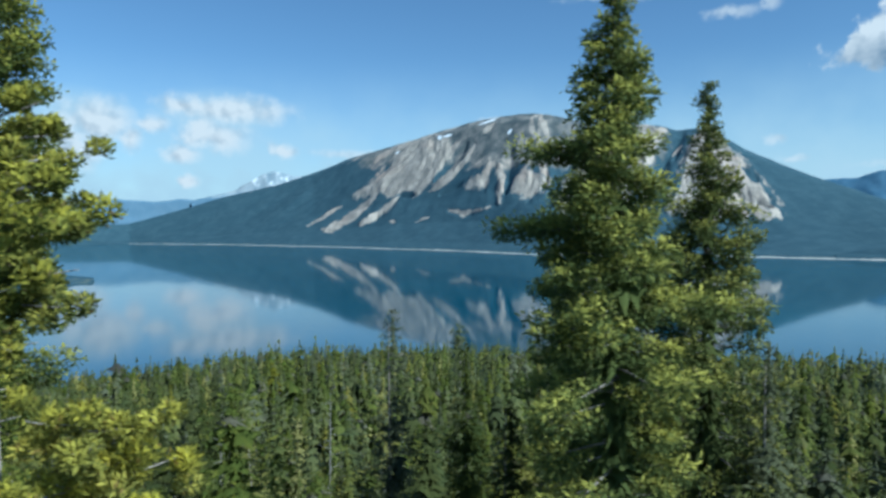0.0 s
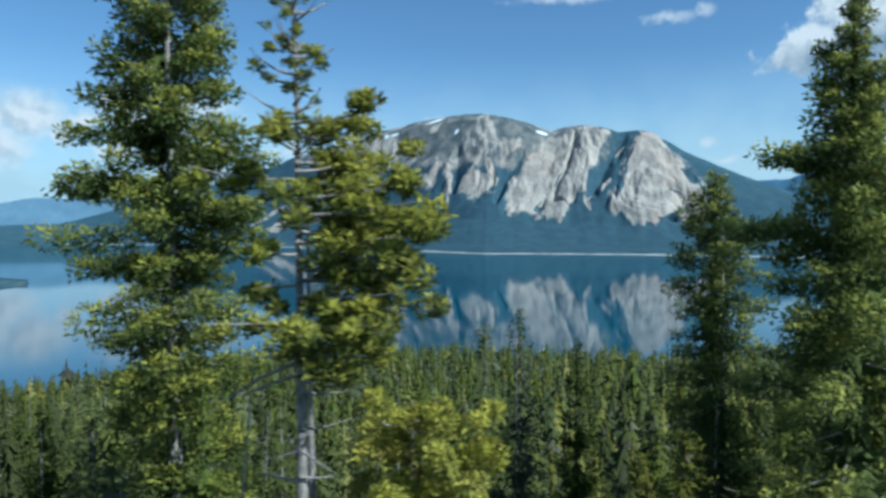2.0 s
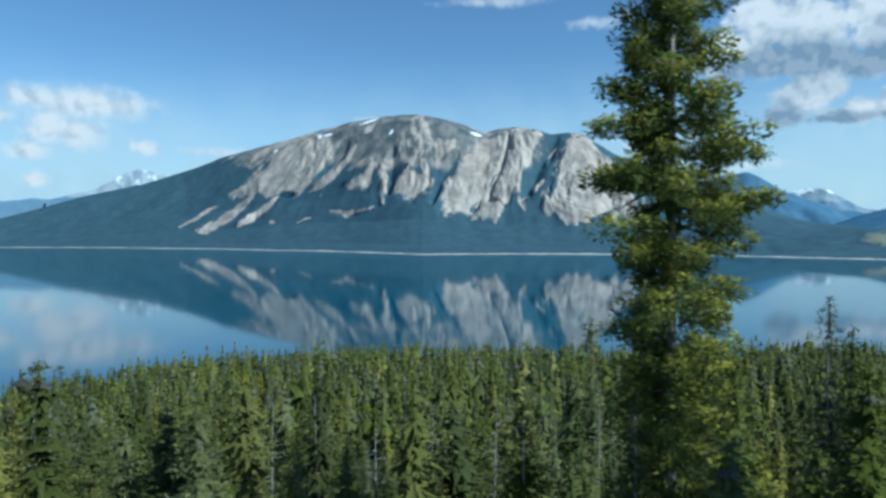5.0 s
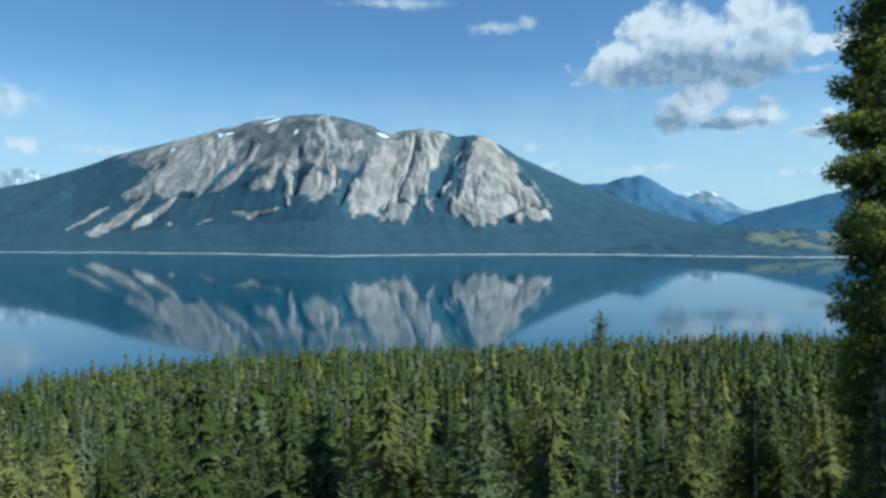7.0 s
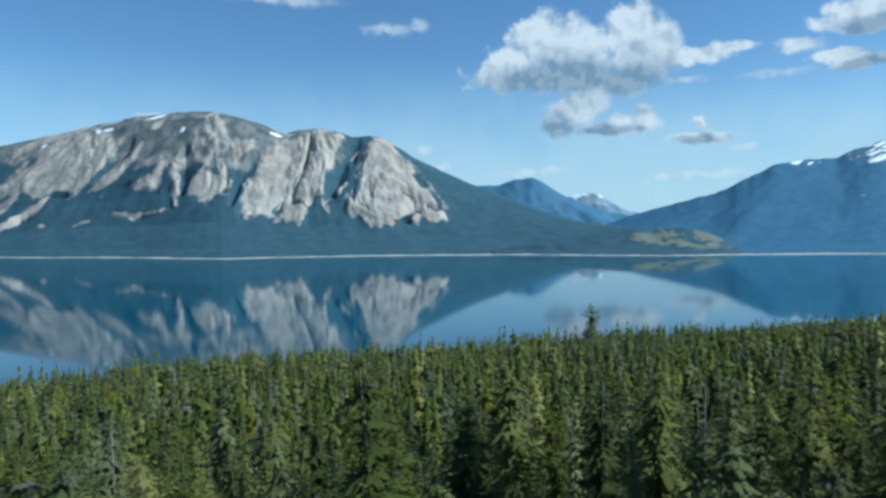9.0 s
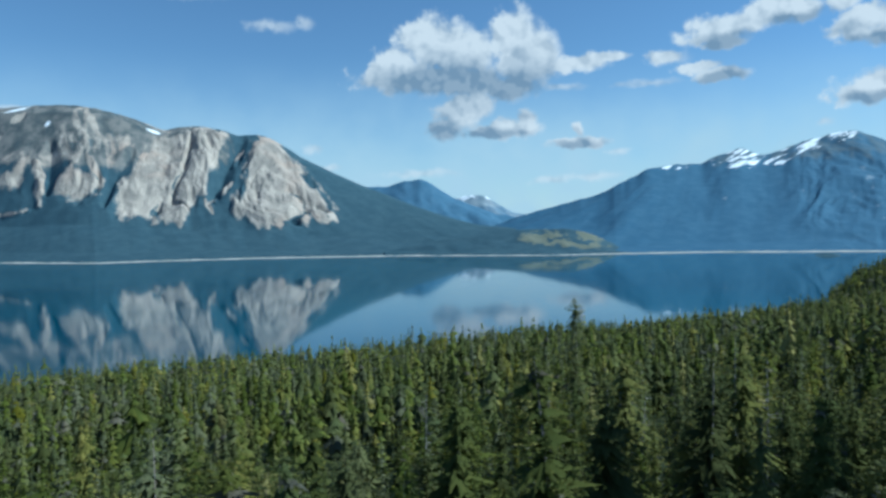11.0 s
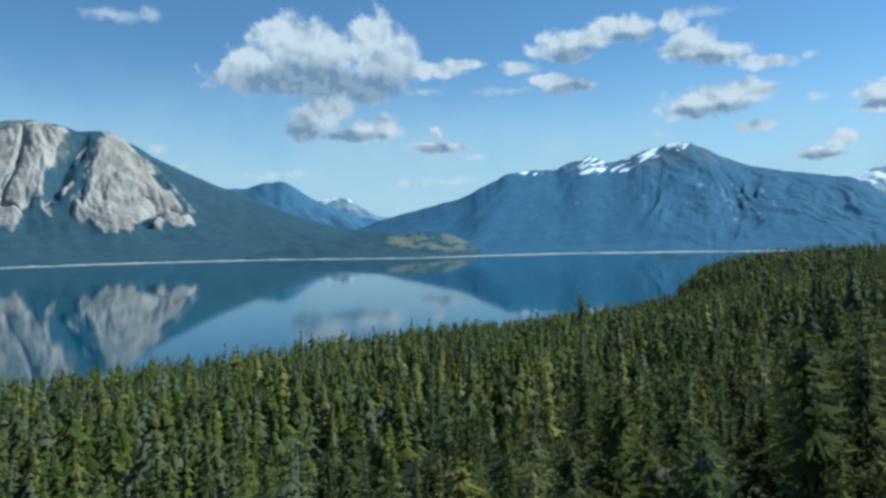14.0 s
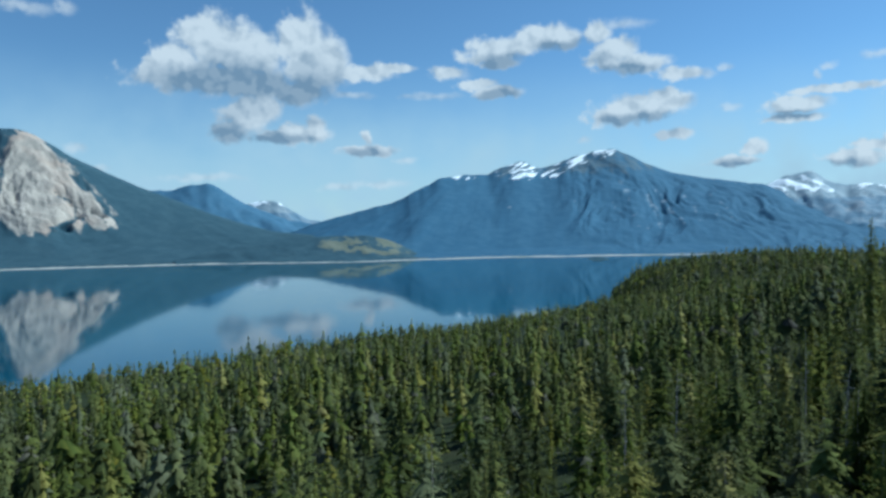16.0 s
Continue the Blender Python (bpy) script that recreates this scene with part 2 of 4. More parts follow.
def foliage_material(name, old_shaded, young, dry, vary=0.5):
    """Needles: shade painted dark inside the crown, light on tops and tips along with younger, yellower growth; every
    tree its own shade.
    """
    m, add = material(name)
    tip = add("ShaderNodeAttribute", attribute_name="tip").outputs["Fac"]
    geo = add("ShaderNodeNewGeometry")
    own = add("ShaderNodeObjectInfo").outputs["Random"]
    tree = add("ShaderNodeAttribute", attribute_name="tree").outputs["Fac"]
    both = add("ShaderNodeMath", {0: own, 1: tree}, operation="ADD").outputs[0]
    both = add("ShaderNodeMath", {0: both}, operation="FRACT").outputs[0]
    island = geo.outputs["Random Per Island"]
    clump = noise_fac(add, add("ShaderNodeTexCoord").outputs["Object"], 2.2, 5, 0.7)
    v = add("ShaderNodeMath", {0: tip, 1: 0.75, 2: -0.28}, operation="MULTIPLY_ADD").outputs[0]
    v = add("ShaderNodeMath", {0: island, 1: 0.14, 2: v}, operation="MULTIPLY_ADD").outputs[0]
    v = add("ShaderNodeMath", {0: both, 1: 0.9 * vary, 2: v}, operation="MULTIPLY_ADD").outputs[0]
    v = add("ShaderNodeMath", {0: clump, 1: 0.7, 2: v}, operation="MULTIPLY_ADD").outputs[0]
    c = mix(add, ramp(add, v, 0.35, 1.35), old_shaded, young)
    c = mix(add, ramp(add, island, 0.93, 1.0), c, dry)
    other = add("ShaderNodeMath", {0: add("ShaderNodeMath", {0: both, 1: 7.3}, operation="MULTIPLY").outputs[0]}, operation="FRACT").outputs[0]
    faded = add("ShaderNodeMath", {0: ramp(add, other, 0.84, 0.92), 1: 1.1 * vary}, operation="MULTIPLY", use_clamp=True).outputs[0]
    c = mix(add, faded, c, dry)
    lively = add("ShaderNodeMath", {0: ramp(add, other, 0.10, 0.04), 1: vary}, operation="MULTIPLY").outputs[0]
    c = mix(add, lively, c, rgb(0.34, 0.32, 0.05))
    tint = add("ShaderNodeMapRange", {0: other, 1: 0.0, 2: 1.0, 3: 0.5 - 0.045 * vary, 4: 0.5 + 0.03 * vary}).outputs[0]
    pure = add("ShaderNodeMapRange", {0: add("ShaderNodeMath", {0: add("ShaderNodeMath", {0: both, 1: 13.7}, operation="MULTIPLY").outputs[0]}, operation="FRACT").outputs[0], 3: 1 - 0.5 * vary, 4: 1 + 0.3 * vary}).outputs[0]
    hue = add("ShaderNodeHueSaturation", {"Hue": tint, "Saturation": pure, "Value": add("ShaderNodeMapRange", {0: both, 1: 0.0, 2: 1.0, 3: 1 - 0.85 * vary, 4: 1 + 1.1 * vary}).outputs[0], "Color": c})
    shader = add("ShaderNodeBsdfPrincipled", {"Base Color": hue.outputs[0], "Roughness": 0.8, "Specular IOR Level": 0.04})
    thin = add("ShaderNodeBsdfTranslucent", {"Color": hue.outputs[0]})
    both_sides = add("ShaderNodeMixShader", {0: 0.36, 1: shader.outputs[0], 2: thin.outputs[0]})
    add("ShaderNodeOutputMaterial", {0: both_sides.outputs[0]})
    return m


def bark_material(name, dark, pale):
    m, add = material(name)
    pos = add("ShaderNodeTexCoord").outputs["Object"]
    tall = add("ShaderNodeMapping", {"Vector": pos, "Scale": (1.0, 1.0, 0.25)}).outputs[0]
    a = noise_fac(add, tall, 14.0, 5, 0.7)
    b = noise_fac(add, pos, 1.2, 3)
    c = mix(add, ramp(add, a, 0.3, 0.7), dark, pale)
    c = mix(add, ramp(add, b, 0.55, 0.75), c, rgb(0.24, 0.225, 0.20))
    finish(add, c, 0.9, a, 0.8, 0.03, 0.15)
    return m


def beach_material():
    m, add = material("pale_beach")
    pos = add("ShaderNodeTexCoord").outputs["Object"]
    a, b = noise_fac(add, pos, 0.05, 4), noise_fac(add, pos, 0.008, 3)
    c = mix(add, a, rgb(0.30, 0.29, 0.26), rgb(0.50, 0.48, 0.44))
    c = mix(add, ramp(add, b, 0.5, 0.68), c, rgb(0.25, 0.26, 0.22))
    finish(add, c, 0.9, a, 0.5, 1.0, 0.1)
    return m


WATER = water_material()
# Forest tones are bluer than spruce: aerial haze painted into the base colours.
NEAR_MOUNTAIN = mountain_material("rock_and_hazed_forest", rgb(0.042, 0.078, 0.103), rgb(0.058, 0.099, 0.124), rgb(0.25, 0.225, 0.20), rgb(0.47, 0.405, 0.345), rgb(0.085, 0.10, 0.105), rgb(0.215, 0.205, 0.19))
# Blue of distance is painted here too, into forest, rock and tundra alike.
FAR_MOUNTAIN = mountain_material("hazed_spruce_slopes", rgb(0.050, 0.112, 0.185), rgb(0.066, 0.134, 0.208), rgb(0.14, 0.19, 0.25), rgb(0.22, 0.27, 0.32), rgb(0.07, 0.11, 0.15), rgb(0.12, 0.16, 0.19), 0.4)
GROUND = ground_material()
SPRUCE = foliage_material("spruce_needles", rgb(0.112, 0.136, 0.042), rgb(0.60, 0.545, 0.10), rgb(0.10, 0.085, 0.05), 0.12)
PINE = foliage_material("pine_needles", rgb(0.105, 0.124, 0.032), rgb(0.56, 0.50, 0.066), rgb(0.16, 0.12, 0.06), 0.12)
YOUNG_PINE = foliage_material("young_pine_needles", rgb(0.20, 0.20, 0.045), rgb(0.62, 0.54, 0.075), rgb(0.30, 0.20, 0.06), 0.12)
FOREST = foliage_material("forest_needles", rgb(0.080, 0.098, 0.027), rgb(0.160, 0.157, 0.036), rgb(0.13, 0.12, 0.09), 0.42)
LEAF = foliage_material("willow_leaves", rgb(0.040, 0.085, 0.016), rgb(0.15, 0.26, 0.040), rgb(0.16, 0.2, 0.06), 0.25)
BARK = bark_material("grey_bark", rgb(0.16, 0.13, 0.11), rgb(0.46, 0.40, 0.36))
# Paler again: more haze painted into the colours of these two materials.
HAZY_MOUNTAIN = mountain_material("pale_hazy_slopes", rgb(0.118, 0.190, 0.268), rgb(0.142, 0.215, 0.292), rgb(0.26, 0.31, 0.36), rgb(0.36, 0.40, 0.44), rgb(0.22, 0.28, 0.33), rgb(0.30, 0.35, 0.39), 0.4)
MID_MOUNTAIN = mountain_material("hazed_distant_slopes", rgb(0.070, 0.140, 0.220), rgb(0.088, 0.162, 0.243), rgb(0.16, 0.21, 0.27), rgb(0.24, 0.29, 0.34), rgb(0.10, 0.15, 0.20), rgb(0.15, 0.20, 0.24), 0.4)
DEAD_WOOD = bark_material("weathered_wood", rgb(0.17, 0.155, 0.14), rgb(0.34, 0.31, 0.285))
BEACH = beach_material()


# ---- large structure ----
def table(x, rows):
    return np.interp(x, [r[0] for r in rows], [r[1] for r in rows])


def eased(x):
    x = np.clip(x, 0.0, 1.0)
    return x * x * (3 - 2 * x)


def fbm_at(p, octaves=4, rough=0.5):
    total, amp = 0.0, 1.0
    for _ in range(octaves):
        total += amp * noise.noise(p)
        p, amp = p * 2.03, amp * rough
    return total


def mesh_object(name, verts, faces, mat, parent=None, attrs=None, smooth=False):
    me = bpy.data.meshes.new(name)
    verts, faces = np.asarray(verts, np.float32), np.asarray(faces, np.int32)
    k = faces.shape[1]
    me.vertices.add(len(verts))
    me.vertices.foreach_set("co", verts.ravel())
    me.loops.add(faces.size)
    me.loops.foreach_set("vertex_index", faces.ravel())
    me.polygons.add(len(faces))
    me.polygons.foreach_set("loop_start", np.arange(0, faces.size, k, dtype=np.int32))
    me.polygons.foreach_set("loop_total", np.full(len(faces), k, dtype=np.int32))
    if smooth:
        me.polygons.foreach_set("use_smooth", np.ones(len(faces), dtype=bool))
    me.update(calc_edges=True)
    me.validate()
    for key, values in (attrs or {}).items():
        me.attributes.new(key, "FLOAT", "POINT").data.foreach_set("value", np.asarray(values, np.float32))
    me.materials.append(mat)
    ob = new(name, me)
    ob.parent = parent
    return ob


def grid_faces(rows, cols):
    i = np.arange(rows * cols).reshape(rows, cols)
    return np.stack([i[:-1, :-1], i[:-1, 1:], i[1:, 1:], i[1:, :-1]], -1).reshape(-1, 4)


def polar(bearing, distance):
    b = np.radians(bearing)
    return HUB.x + distance * np.sin(b), HUB.y + distance * np.cos(b)


# Slope of the near hillside by bearing, and where its edge meets the lake.
HILL_SLOPE = [(-180, -0.10), (-110, -0.04), (-70, 0.03), (-50, 0.10), (-24, 0.190), (-10, 0.174), (0, 0.168), (22, 0.166), (33, 0.156), (45, 0.142),
              (54, 0.127), (64, 0.106), (68, 0.088), (77, 0.062), (84, 0.034), (95, 0.0), (120, -0.04), (180, -0.10)]


# Height of the wooded headland by bearing.
HEADLAND = [(64.6, 0), (65.8, 20), (67.0, 37), (68.5, 47), (70, 51), (75, 59), (82, 63), (120, 63)]


def hill_height(x, y):
    dx, dy = x - HUB.x, y - HUB.y
    d, b = math.hypot(dx, dy), math.degrees(math.atan2(dx, dy))
    z = 86.0 - float(table(b, HILL_SLOPE)) * d * float(eased((d + 25) / 90.0))
    z -= 6.5 * float(eased((d - 10) / 110.0) * eased((430 - d) / 230.0) * eased((80 - b) / 30.0))
    z += 2.2 * noise.noise(Vector((x * 0.012, y * 0.012, 3.1))) * min(1.0, d / 60.0)
    head = float(table(b, HEADLAND)) * float(eased((d - 560) / 220.0)) * float(eased((1150 - d) / 150.0))
    head *= 1.0 + 0.10 * noise.noise(Vector((x * 0.006, y * 0.006, 7.7)))
    return max(z, head - 6.0, -14.0)


def build_ground():
    bearings = np.concatenate([np.arange(-180, -60, 6.0), np.arange(-60, 110, 1.0), np.arange(110, 180.1, 5.0)])
    dist = np.concatenate([[0.02], np.arange(6, 120, 6.0), np.arange(120, 720, 15.0), np.arange(720, 1300, 30.0), [1600, 2200, 3200, 4600]])
    verts = []
    for d in dist:
        for b in bearings:
            x, y = polar(b, d)
            z = hill_height(x, y)
            if d > 1250:
                z = -14.0 if -70 < b < 100 else hill_height(*polar(b, 1250.0))
            verts.append((x, y, z))
    ob = mesh_object("ground", verts, grid_faces(len(dist), len(bearings)), GROUND, smooth=True)
    tagged(ob, "mossy forest floor sloping down to the lake", "ground", kind="structure")


def build_water():
    b, d = np.arange(-180, 181, 5.0), np.array([1.0, 200, 500, 1000, 2000, 3000, 4880])
    verts = [(*polar(bb, dd), 0.0) for dd in d for bb in b]
    ob = mesh_object("water", verts, grid_faces(len(d), len(b)), WATER)
    tagged(ob, "still turquoise mountain lake mirroring sky and mountains", "lake", kind="structure")


build_ground()
build_water()

# The far shore's distance by bearing.
FAR_SHORE = [(-60, 4500), (-30, 4450), (-24, 4450), (-20, 4150), (-10, 3350), (-3.5, 2900), (4, 2520), (9, 2280), (20, 2260), (32, 2180), (45, 2060), (55, 2180), (70, 2300), (95, 2500)]


def shore_at(b):
    wave = [0.010 * noise.noise(Vector((float(v) * 0.21, 5.5, 0))) + 0.0025 * noise.noise(Vector((float(v) * 0.8, 8.5, 0))) for v in np.atleast_1d(b)]
    return table(b, FAR_SHORE) * (1 + np.array(wave))


def build_mountain(name, label, mat, ridge, start, ridge_far, shape, relief, features, columns, rows, lean=0.0, lean_at=0.0, crest=0.06, seed=0.0, bare=lambda b, e: 0.2 + 0 * b, soft=30.0, cut=lambda b, e: 0 * b, calm=lambda b: 1 + 0 * b):
    """A mountain seen from the lake: ridge (bearing, degrees over the horizon), start (distance of the foot by bearing),
    ridge_far (distance of the ridge by bearing), shape (rise from foot to ridge), gullies that fan out by lean, and features(b, e, h) for the ground cover."""
    bearings = np.linspace(ridge[0][0], ridge[-1][0], columns)
    steps = np.linspace(0, 1, rows)
    near, far = start(bearings), table(bearings, ridge_far)
    tops = HUB.z + far * np.tan(np.radians(table(bearings, ridge)))
    reach = max(1, int(3.0 / (bearings[1] - bearings[0])))
    wide, thin = np.hanning(2 * reach + 3)[1:-1], np.hanning(max(3, reach // 6 * 2 + 3))[1:-1]
    broad = np.convolve(np.pad(tops, reach, "edge"), wide / wide.sum(), "valid")
    tops = np.convolve(np.pad(tops, len(thin) // 2, "edge"), thin / thin.sum(), "valid")
    s, b = [v.ravel() for v in np.meshgrid(steps, bearings, indexing="ij")]
    n = np.tile(np.arange(columns), rows)
    rise = table(s, shape)
    d, top = near[n] + s * (far[n] - near[n]), broad[n] + (tops[n] - broad[n]) * s ** 2.5
    rest = np.degrees(np.arctan2(rise * top - HUB.z, d))
    u = lean_at + (b - lean_at) / (1 + lean * (1 - s))
    warp = np.array([0.8 * noise.noise(Vector((bb * 0.22, ss * 2.6, seed + 9))) for bb, ss in zip(b, s)])
    g = np.array([abs(fbm_at(Vector((uu * 0.24 + ww, ss * 1.5, seed)), 5, 0.58)) for uu, ww, ss in zip(u, warp, s)])
    small = np.array([fbm_at(Vector((uu * 1.6, ss * 6.0, seed + 4)), 4, 0.6) for uu, ss in zip(u, s)])
    roll = np.array([fbm_at(Vector((uu * 0.38 + 0.8 * ss, ss * 2.0, seed + 6)), 4, 0.5) for uu, ss in zip(u, s)])
    edge = np.array([fbm_at(Vector((bb * 0.9, 2.0, seed + 2)), 4) for bb in bearings])[n]
    env = np.minimum(1.0, s * 2.2) * (1 - s ** 6)
    z = rise * top + env * (relief * eased(bare(b, rest) * 1.6 - 0.3) * ((0.32 - g) + 0.12 * small) + soft * calm(b) * roll)
    z += top * crest * edge * np.maximum(0.0, s - 0.6) * 0.6
    z = np.maximum(z - env * cut(b, rest), np.where(s > 0, 0.4, -1.0))
    verts = [(*polar(bb, dd), zz) for bb, dd, zz in zip(b, d, z)]
    e = np.degrees(np.arctan2(z - HUB.z, d))
    cover = {key: list(value + 0 * b) for key, value in zip(("rock", "snow", "alpine", "meadow"), features(b, e, s, g, small))}
    for b, f, t in zip(bearings, far, tops):
        verts.append((*polar(b, f + 70), t * 0.8))
        for key in cover:
            cover[key].append(0.0)
    faces = grid_faces(rows + 1, columns)
    ob = mesh_object(name, verts, faces, mat, attrs=cover, smooth=True)
    return tagged(ob, label, "mountain")


def patches(b, e, spots):
    """How deep bearings and heights lie in the nearest of some tilted oval patches (1 at the middle, 0.5 at the edge)."""
    best = 0 * b
    for pb, pe, w, h, tilt in spots:
        c, s = math.cos(radians(tilt)), math.sin(radians(tilt))
        x, y = b - pb, e - pe
        best = np.maximum(best, 1 - 0.5 * np.hypot((x * c - y * s) / w, (x * s + y * c) / h))
    return best


def span(b, e, p, q):
    """Distance of bearings and heights from the line between two points, in degrees."""
    (ax, ay), (bx, by) = p, q
    t = np.clip(((b - ax) * (bx - ax) + (e - ay) * (by - ay)) / ((bx - ax) ** 2 + (by - ay) ** 2), 0.0, 1.0)
    return np.hypot(b - ax - t * (bx - ax), e - ay - t * (by - ay))


def strokes(b, e, lines):
    """How deep bearings and heights lie in streaks that run through some points and thin out at their ends (1 on the line, 0.5 at the edge)."""
    best = 0 * b
    for wide, line in lines:
        for k, (p, q) in enumerate(zip(line, line[1:])):
            along = (k + np.clip(((b - p[0]) * (q[0] - p[0]) + (e - p[1]) * (q[1] - p[1])) / ((q[0] - p[0]) ** 2 + (q[1] - p[1]) ** 2), 0.0, 1.0)) / (len(line) - 1)
            best = np.maximum(best, 1 - 0.5 * span(b, e, p, q) / (wide * (1.15 - 0.7 * np.abs(2 * along - 1) ** 2)))
    return best


ROCK_RIDGE = [(-34, 0.0), (-24.1, 0.2), (-20.6, 1.2), (-16.9, 2.36), (-12.9, 3.3), (-9.1, 4.6), (-7.0, 5.5), (-3.2, 6.58), (0.7, 7.73), (3.2, 8.42),
              (5.8, 8.84), (8.2, 9.03), (10.2, 8.75), (12.4, 8.15), (14.2, 7.44), (15.6, 7.8), (16.6, 7.89), (18.4, 7.6), (19.6, 7.2), (21.4, 7.29),
              (22.6, 6.81), (24.5, 5.53), (26.8, 4.41), (29.1, 3.34), (31.5, 2.4), (34, 1.35), (36.8, 0.4), (39, -0.2), (42, -0.5), (44, -0.9), (46, -1.6), (48, -2.5)]
# Bare rock by bearing and height over the horizon: outlines of the large faces, scree tongues, and gullies painted dark
# for forest and shade in them.
WEST_FACE = [(-3.06, 6.45), (-2.39, 6.98), (-0.90, 7.03), (0.70, 6.96), (2.84, 7.03), (2.11, 6.18), (1.39, 5.17), (0.63, 4.29), (-0.20, 3.42), (-0.94, 2.77), (-1.81, 2.55), (-3.37, 2.42), (-4.12, 2.54), (-5.24, 2.53), (-6.78, 2.44), (-5.58, 3.48), (-4.82, 4.20), (-3.87, 4.84), (-3.66, 5.47)]
MIDDLE_FACE = [(13.74, 6.97), (15.59, 7.34), (16.29, 7.88), (17.92, 7.88), (18.94, 7.24), (18.36, 6.32), (17.87, 5.03), (17.29, 3.65), (16.99, 2.49), (16.42, 1.79), (15.85, 1.33), (15.55, 0.12), (14.53, 0.05), (13.15, 0.25), (12.94, 1.14), (12.25, 1.00), (11.24, 0.56), (10.43, 1.03), (10.22, 1.62), (10.33, 2.54), (10.94, 3.68), (11.64, 4.60), (12.34, 5.51), (13.04, 6.20)]
EAST_FACE = [(21.18, 7.17), (22.59, 7.15), (23.27, 6.13), (24.43, 4.95), (25.35, 3.54), (26.27, 2.36), (26.96, 1.41), (27.42, 0.70), (26.71, 0.15), (25.31, 0.50), (24.36, 0.04), (22.95, -0.08), (21.54, -0.15), (20.37, 0.24), (18.74, 1.06), (18.99, 2.00), (19.71, 3.16), (19.97, 4.55), (20.45, 5.70)]
SMALL_FACES = [[(4.83, 5.54), (5.34, 5.37), (4.88, 4.12), (4.54, 2.78), (2.66, 3.22), (3.61, 4.29)],
               [(7.72, 5.03), (8.36, 4.23), (9.81, 3.46), (9.13, 2.68), (8.00, 1.78), (7.35, 2.33), (6.56, 2.56), (6.94, 3.68)],
               [(7.54, 6.73), (8.78, 7.06), (9.43, 6.17), (8.75, 5.72), (7.87, 5.93)],
               [(10.43, 7.08), (11.69, 6.96), (12.13, 6.33), (11.00, 6.14)]]
SCREE = [
    (0.33, [(-4.88, 2.24), (-6.39, 1.08), (-8.56, -0.36), (-9.18, -0.27)]),
    (0.28, [(-5.65, 1.41), (-7.31, 0.35), (-8.50, -0.40)]),
    (0.16, [(-7.63, 1.58), (-9.05, 0.70), (-10.53, -0.04)]),
    (0.31, [(-2.91, 2.33), (-4.36, 0.94), (-6.05, 0.04)]),
    (0.19, [(-3.62, 0.34), (-3.12, 0.21)]),
    (0.12, [(-1.41, 0.23), (-0.20, 0.69)]),
    (0.24, [(1.36, 1.20), (2.60, 0.93), (4.94, 1.44)]),
    (0.28, [(3.50, 6.65), (2.71, 5.20), (1.44, 4.09), (0.10, 2.86)]),
    (0.19, [(2.52, 5.85), (1.36, 4.30), (-0.30, 2.68)]),
    (0.38, [(5.50, 5.01), (5.98, 3.68), (5.59, 1.79)]),
    (0.24, [(8.75, 5.72), (9.60, 3.78)]),
    (0.19, [(5.07, 8.26), (4.24, 7.54)]),
    (0.14, [(19.99, 6.03), (19.18, 5.02)]),
    (0.24, [(19.01, 3.54), (17.92, 2.52), (17.16, 1.79)]),
    (0.19, [(16.98, 2.25), (17.52, 1.08)]),
]
GULLIES = [
    (0.14, [(16.15, 7.57), (15.94, 6.33), (15.54, 4.59), (14.68, 3.21), (14.57, 2.37), (15.71, 1.52)]),
    (0.19, [(12.98, 1.00), (13.74, 2.29)]),
    (0.52, [(20.00, 6.86), (18.90, 5.26), (17.84, 3.18), (17.45, 2.16)]),
    (0.33, [(23.37, 2.87), (24.49, 2.06), (24.61, 0.98), (23.52, 0.53)]),
    (0.28, [(24.51, 4.11), (25.43, 2.98)]),
    (0.19, [(25.56, 1.57), (26.53, 0.72)]),
    (0.19, [(22.96, 0.49), (24.18, 0.14)]),
    (0.24, [(2.83, 6.72), (1.88, 5.40), (0.21, 3.73)]),
    (0.19, [(-2.79, 2.55), (-1.42, 2.55)]),
    (0.42, [(6.57, 6.36), (6.44, 4.58), (6.14, 2.78)]),
    (0.38, [(11.89, 5.74), (10.49, 3.68), (9.78, 1.86)]),
    (0.14, [(2.45, 3.44), (0.58, 2.56)]),
]


def face_depth(b, e, outline):
    """How deep bearings and heights lie inside an outline (0.5 on its edge)."""
    near, inside = 0 * b + 9.0, b > 999
    for (ax, ay), (bx, by) in zip(outline, outline[1:] + outline[:1]):
        if ay != by:
            inside = inside ^ (((ay > e) != (by > e)) & (b < ax + (e - ay) / (by - ay) * (bx - ax)))
        near = np.minimum(near, span(b, e, (ax, ay), (bx, by)))
    return 0.5 + np.minimum(near, 0.8) * np.where(inside, 0.62, -0.62)


def frayed(b, e):
    """Bearings and heights shifted a little, so that outlines of the ground cover fray."""
    wob = np.array([(fbm_at(Vector((x * 1.3, y * 1.3, 4.0)), 4, 0.6), fbm_at(Vector((x * 1.3, y * 1.3, 9.0)), 4, 0.6)) for x, y in zip(b, e)])
    return b + 0.3 * wob[:, 0], e + 0.24 * wob[:, 1]


def bare_rock(b, e, tb=None, te=None):
    best = 0.92 * strokes(b if tb is None else tb, e if te is None else te, SCREE)
    for outline in (WEST_FACE, MIDDLE_FACE, EAST_FACE, *SMALL_FACES):
        best = np.maximum(best, face_depth(b, e, outline))
    return best


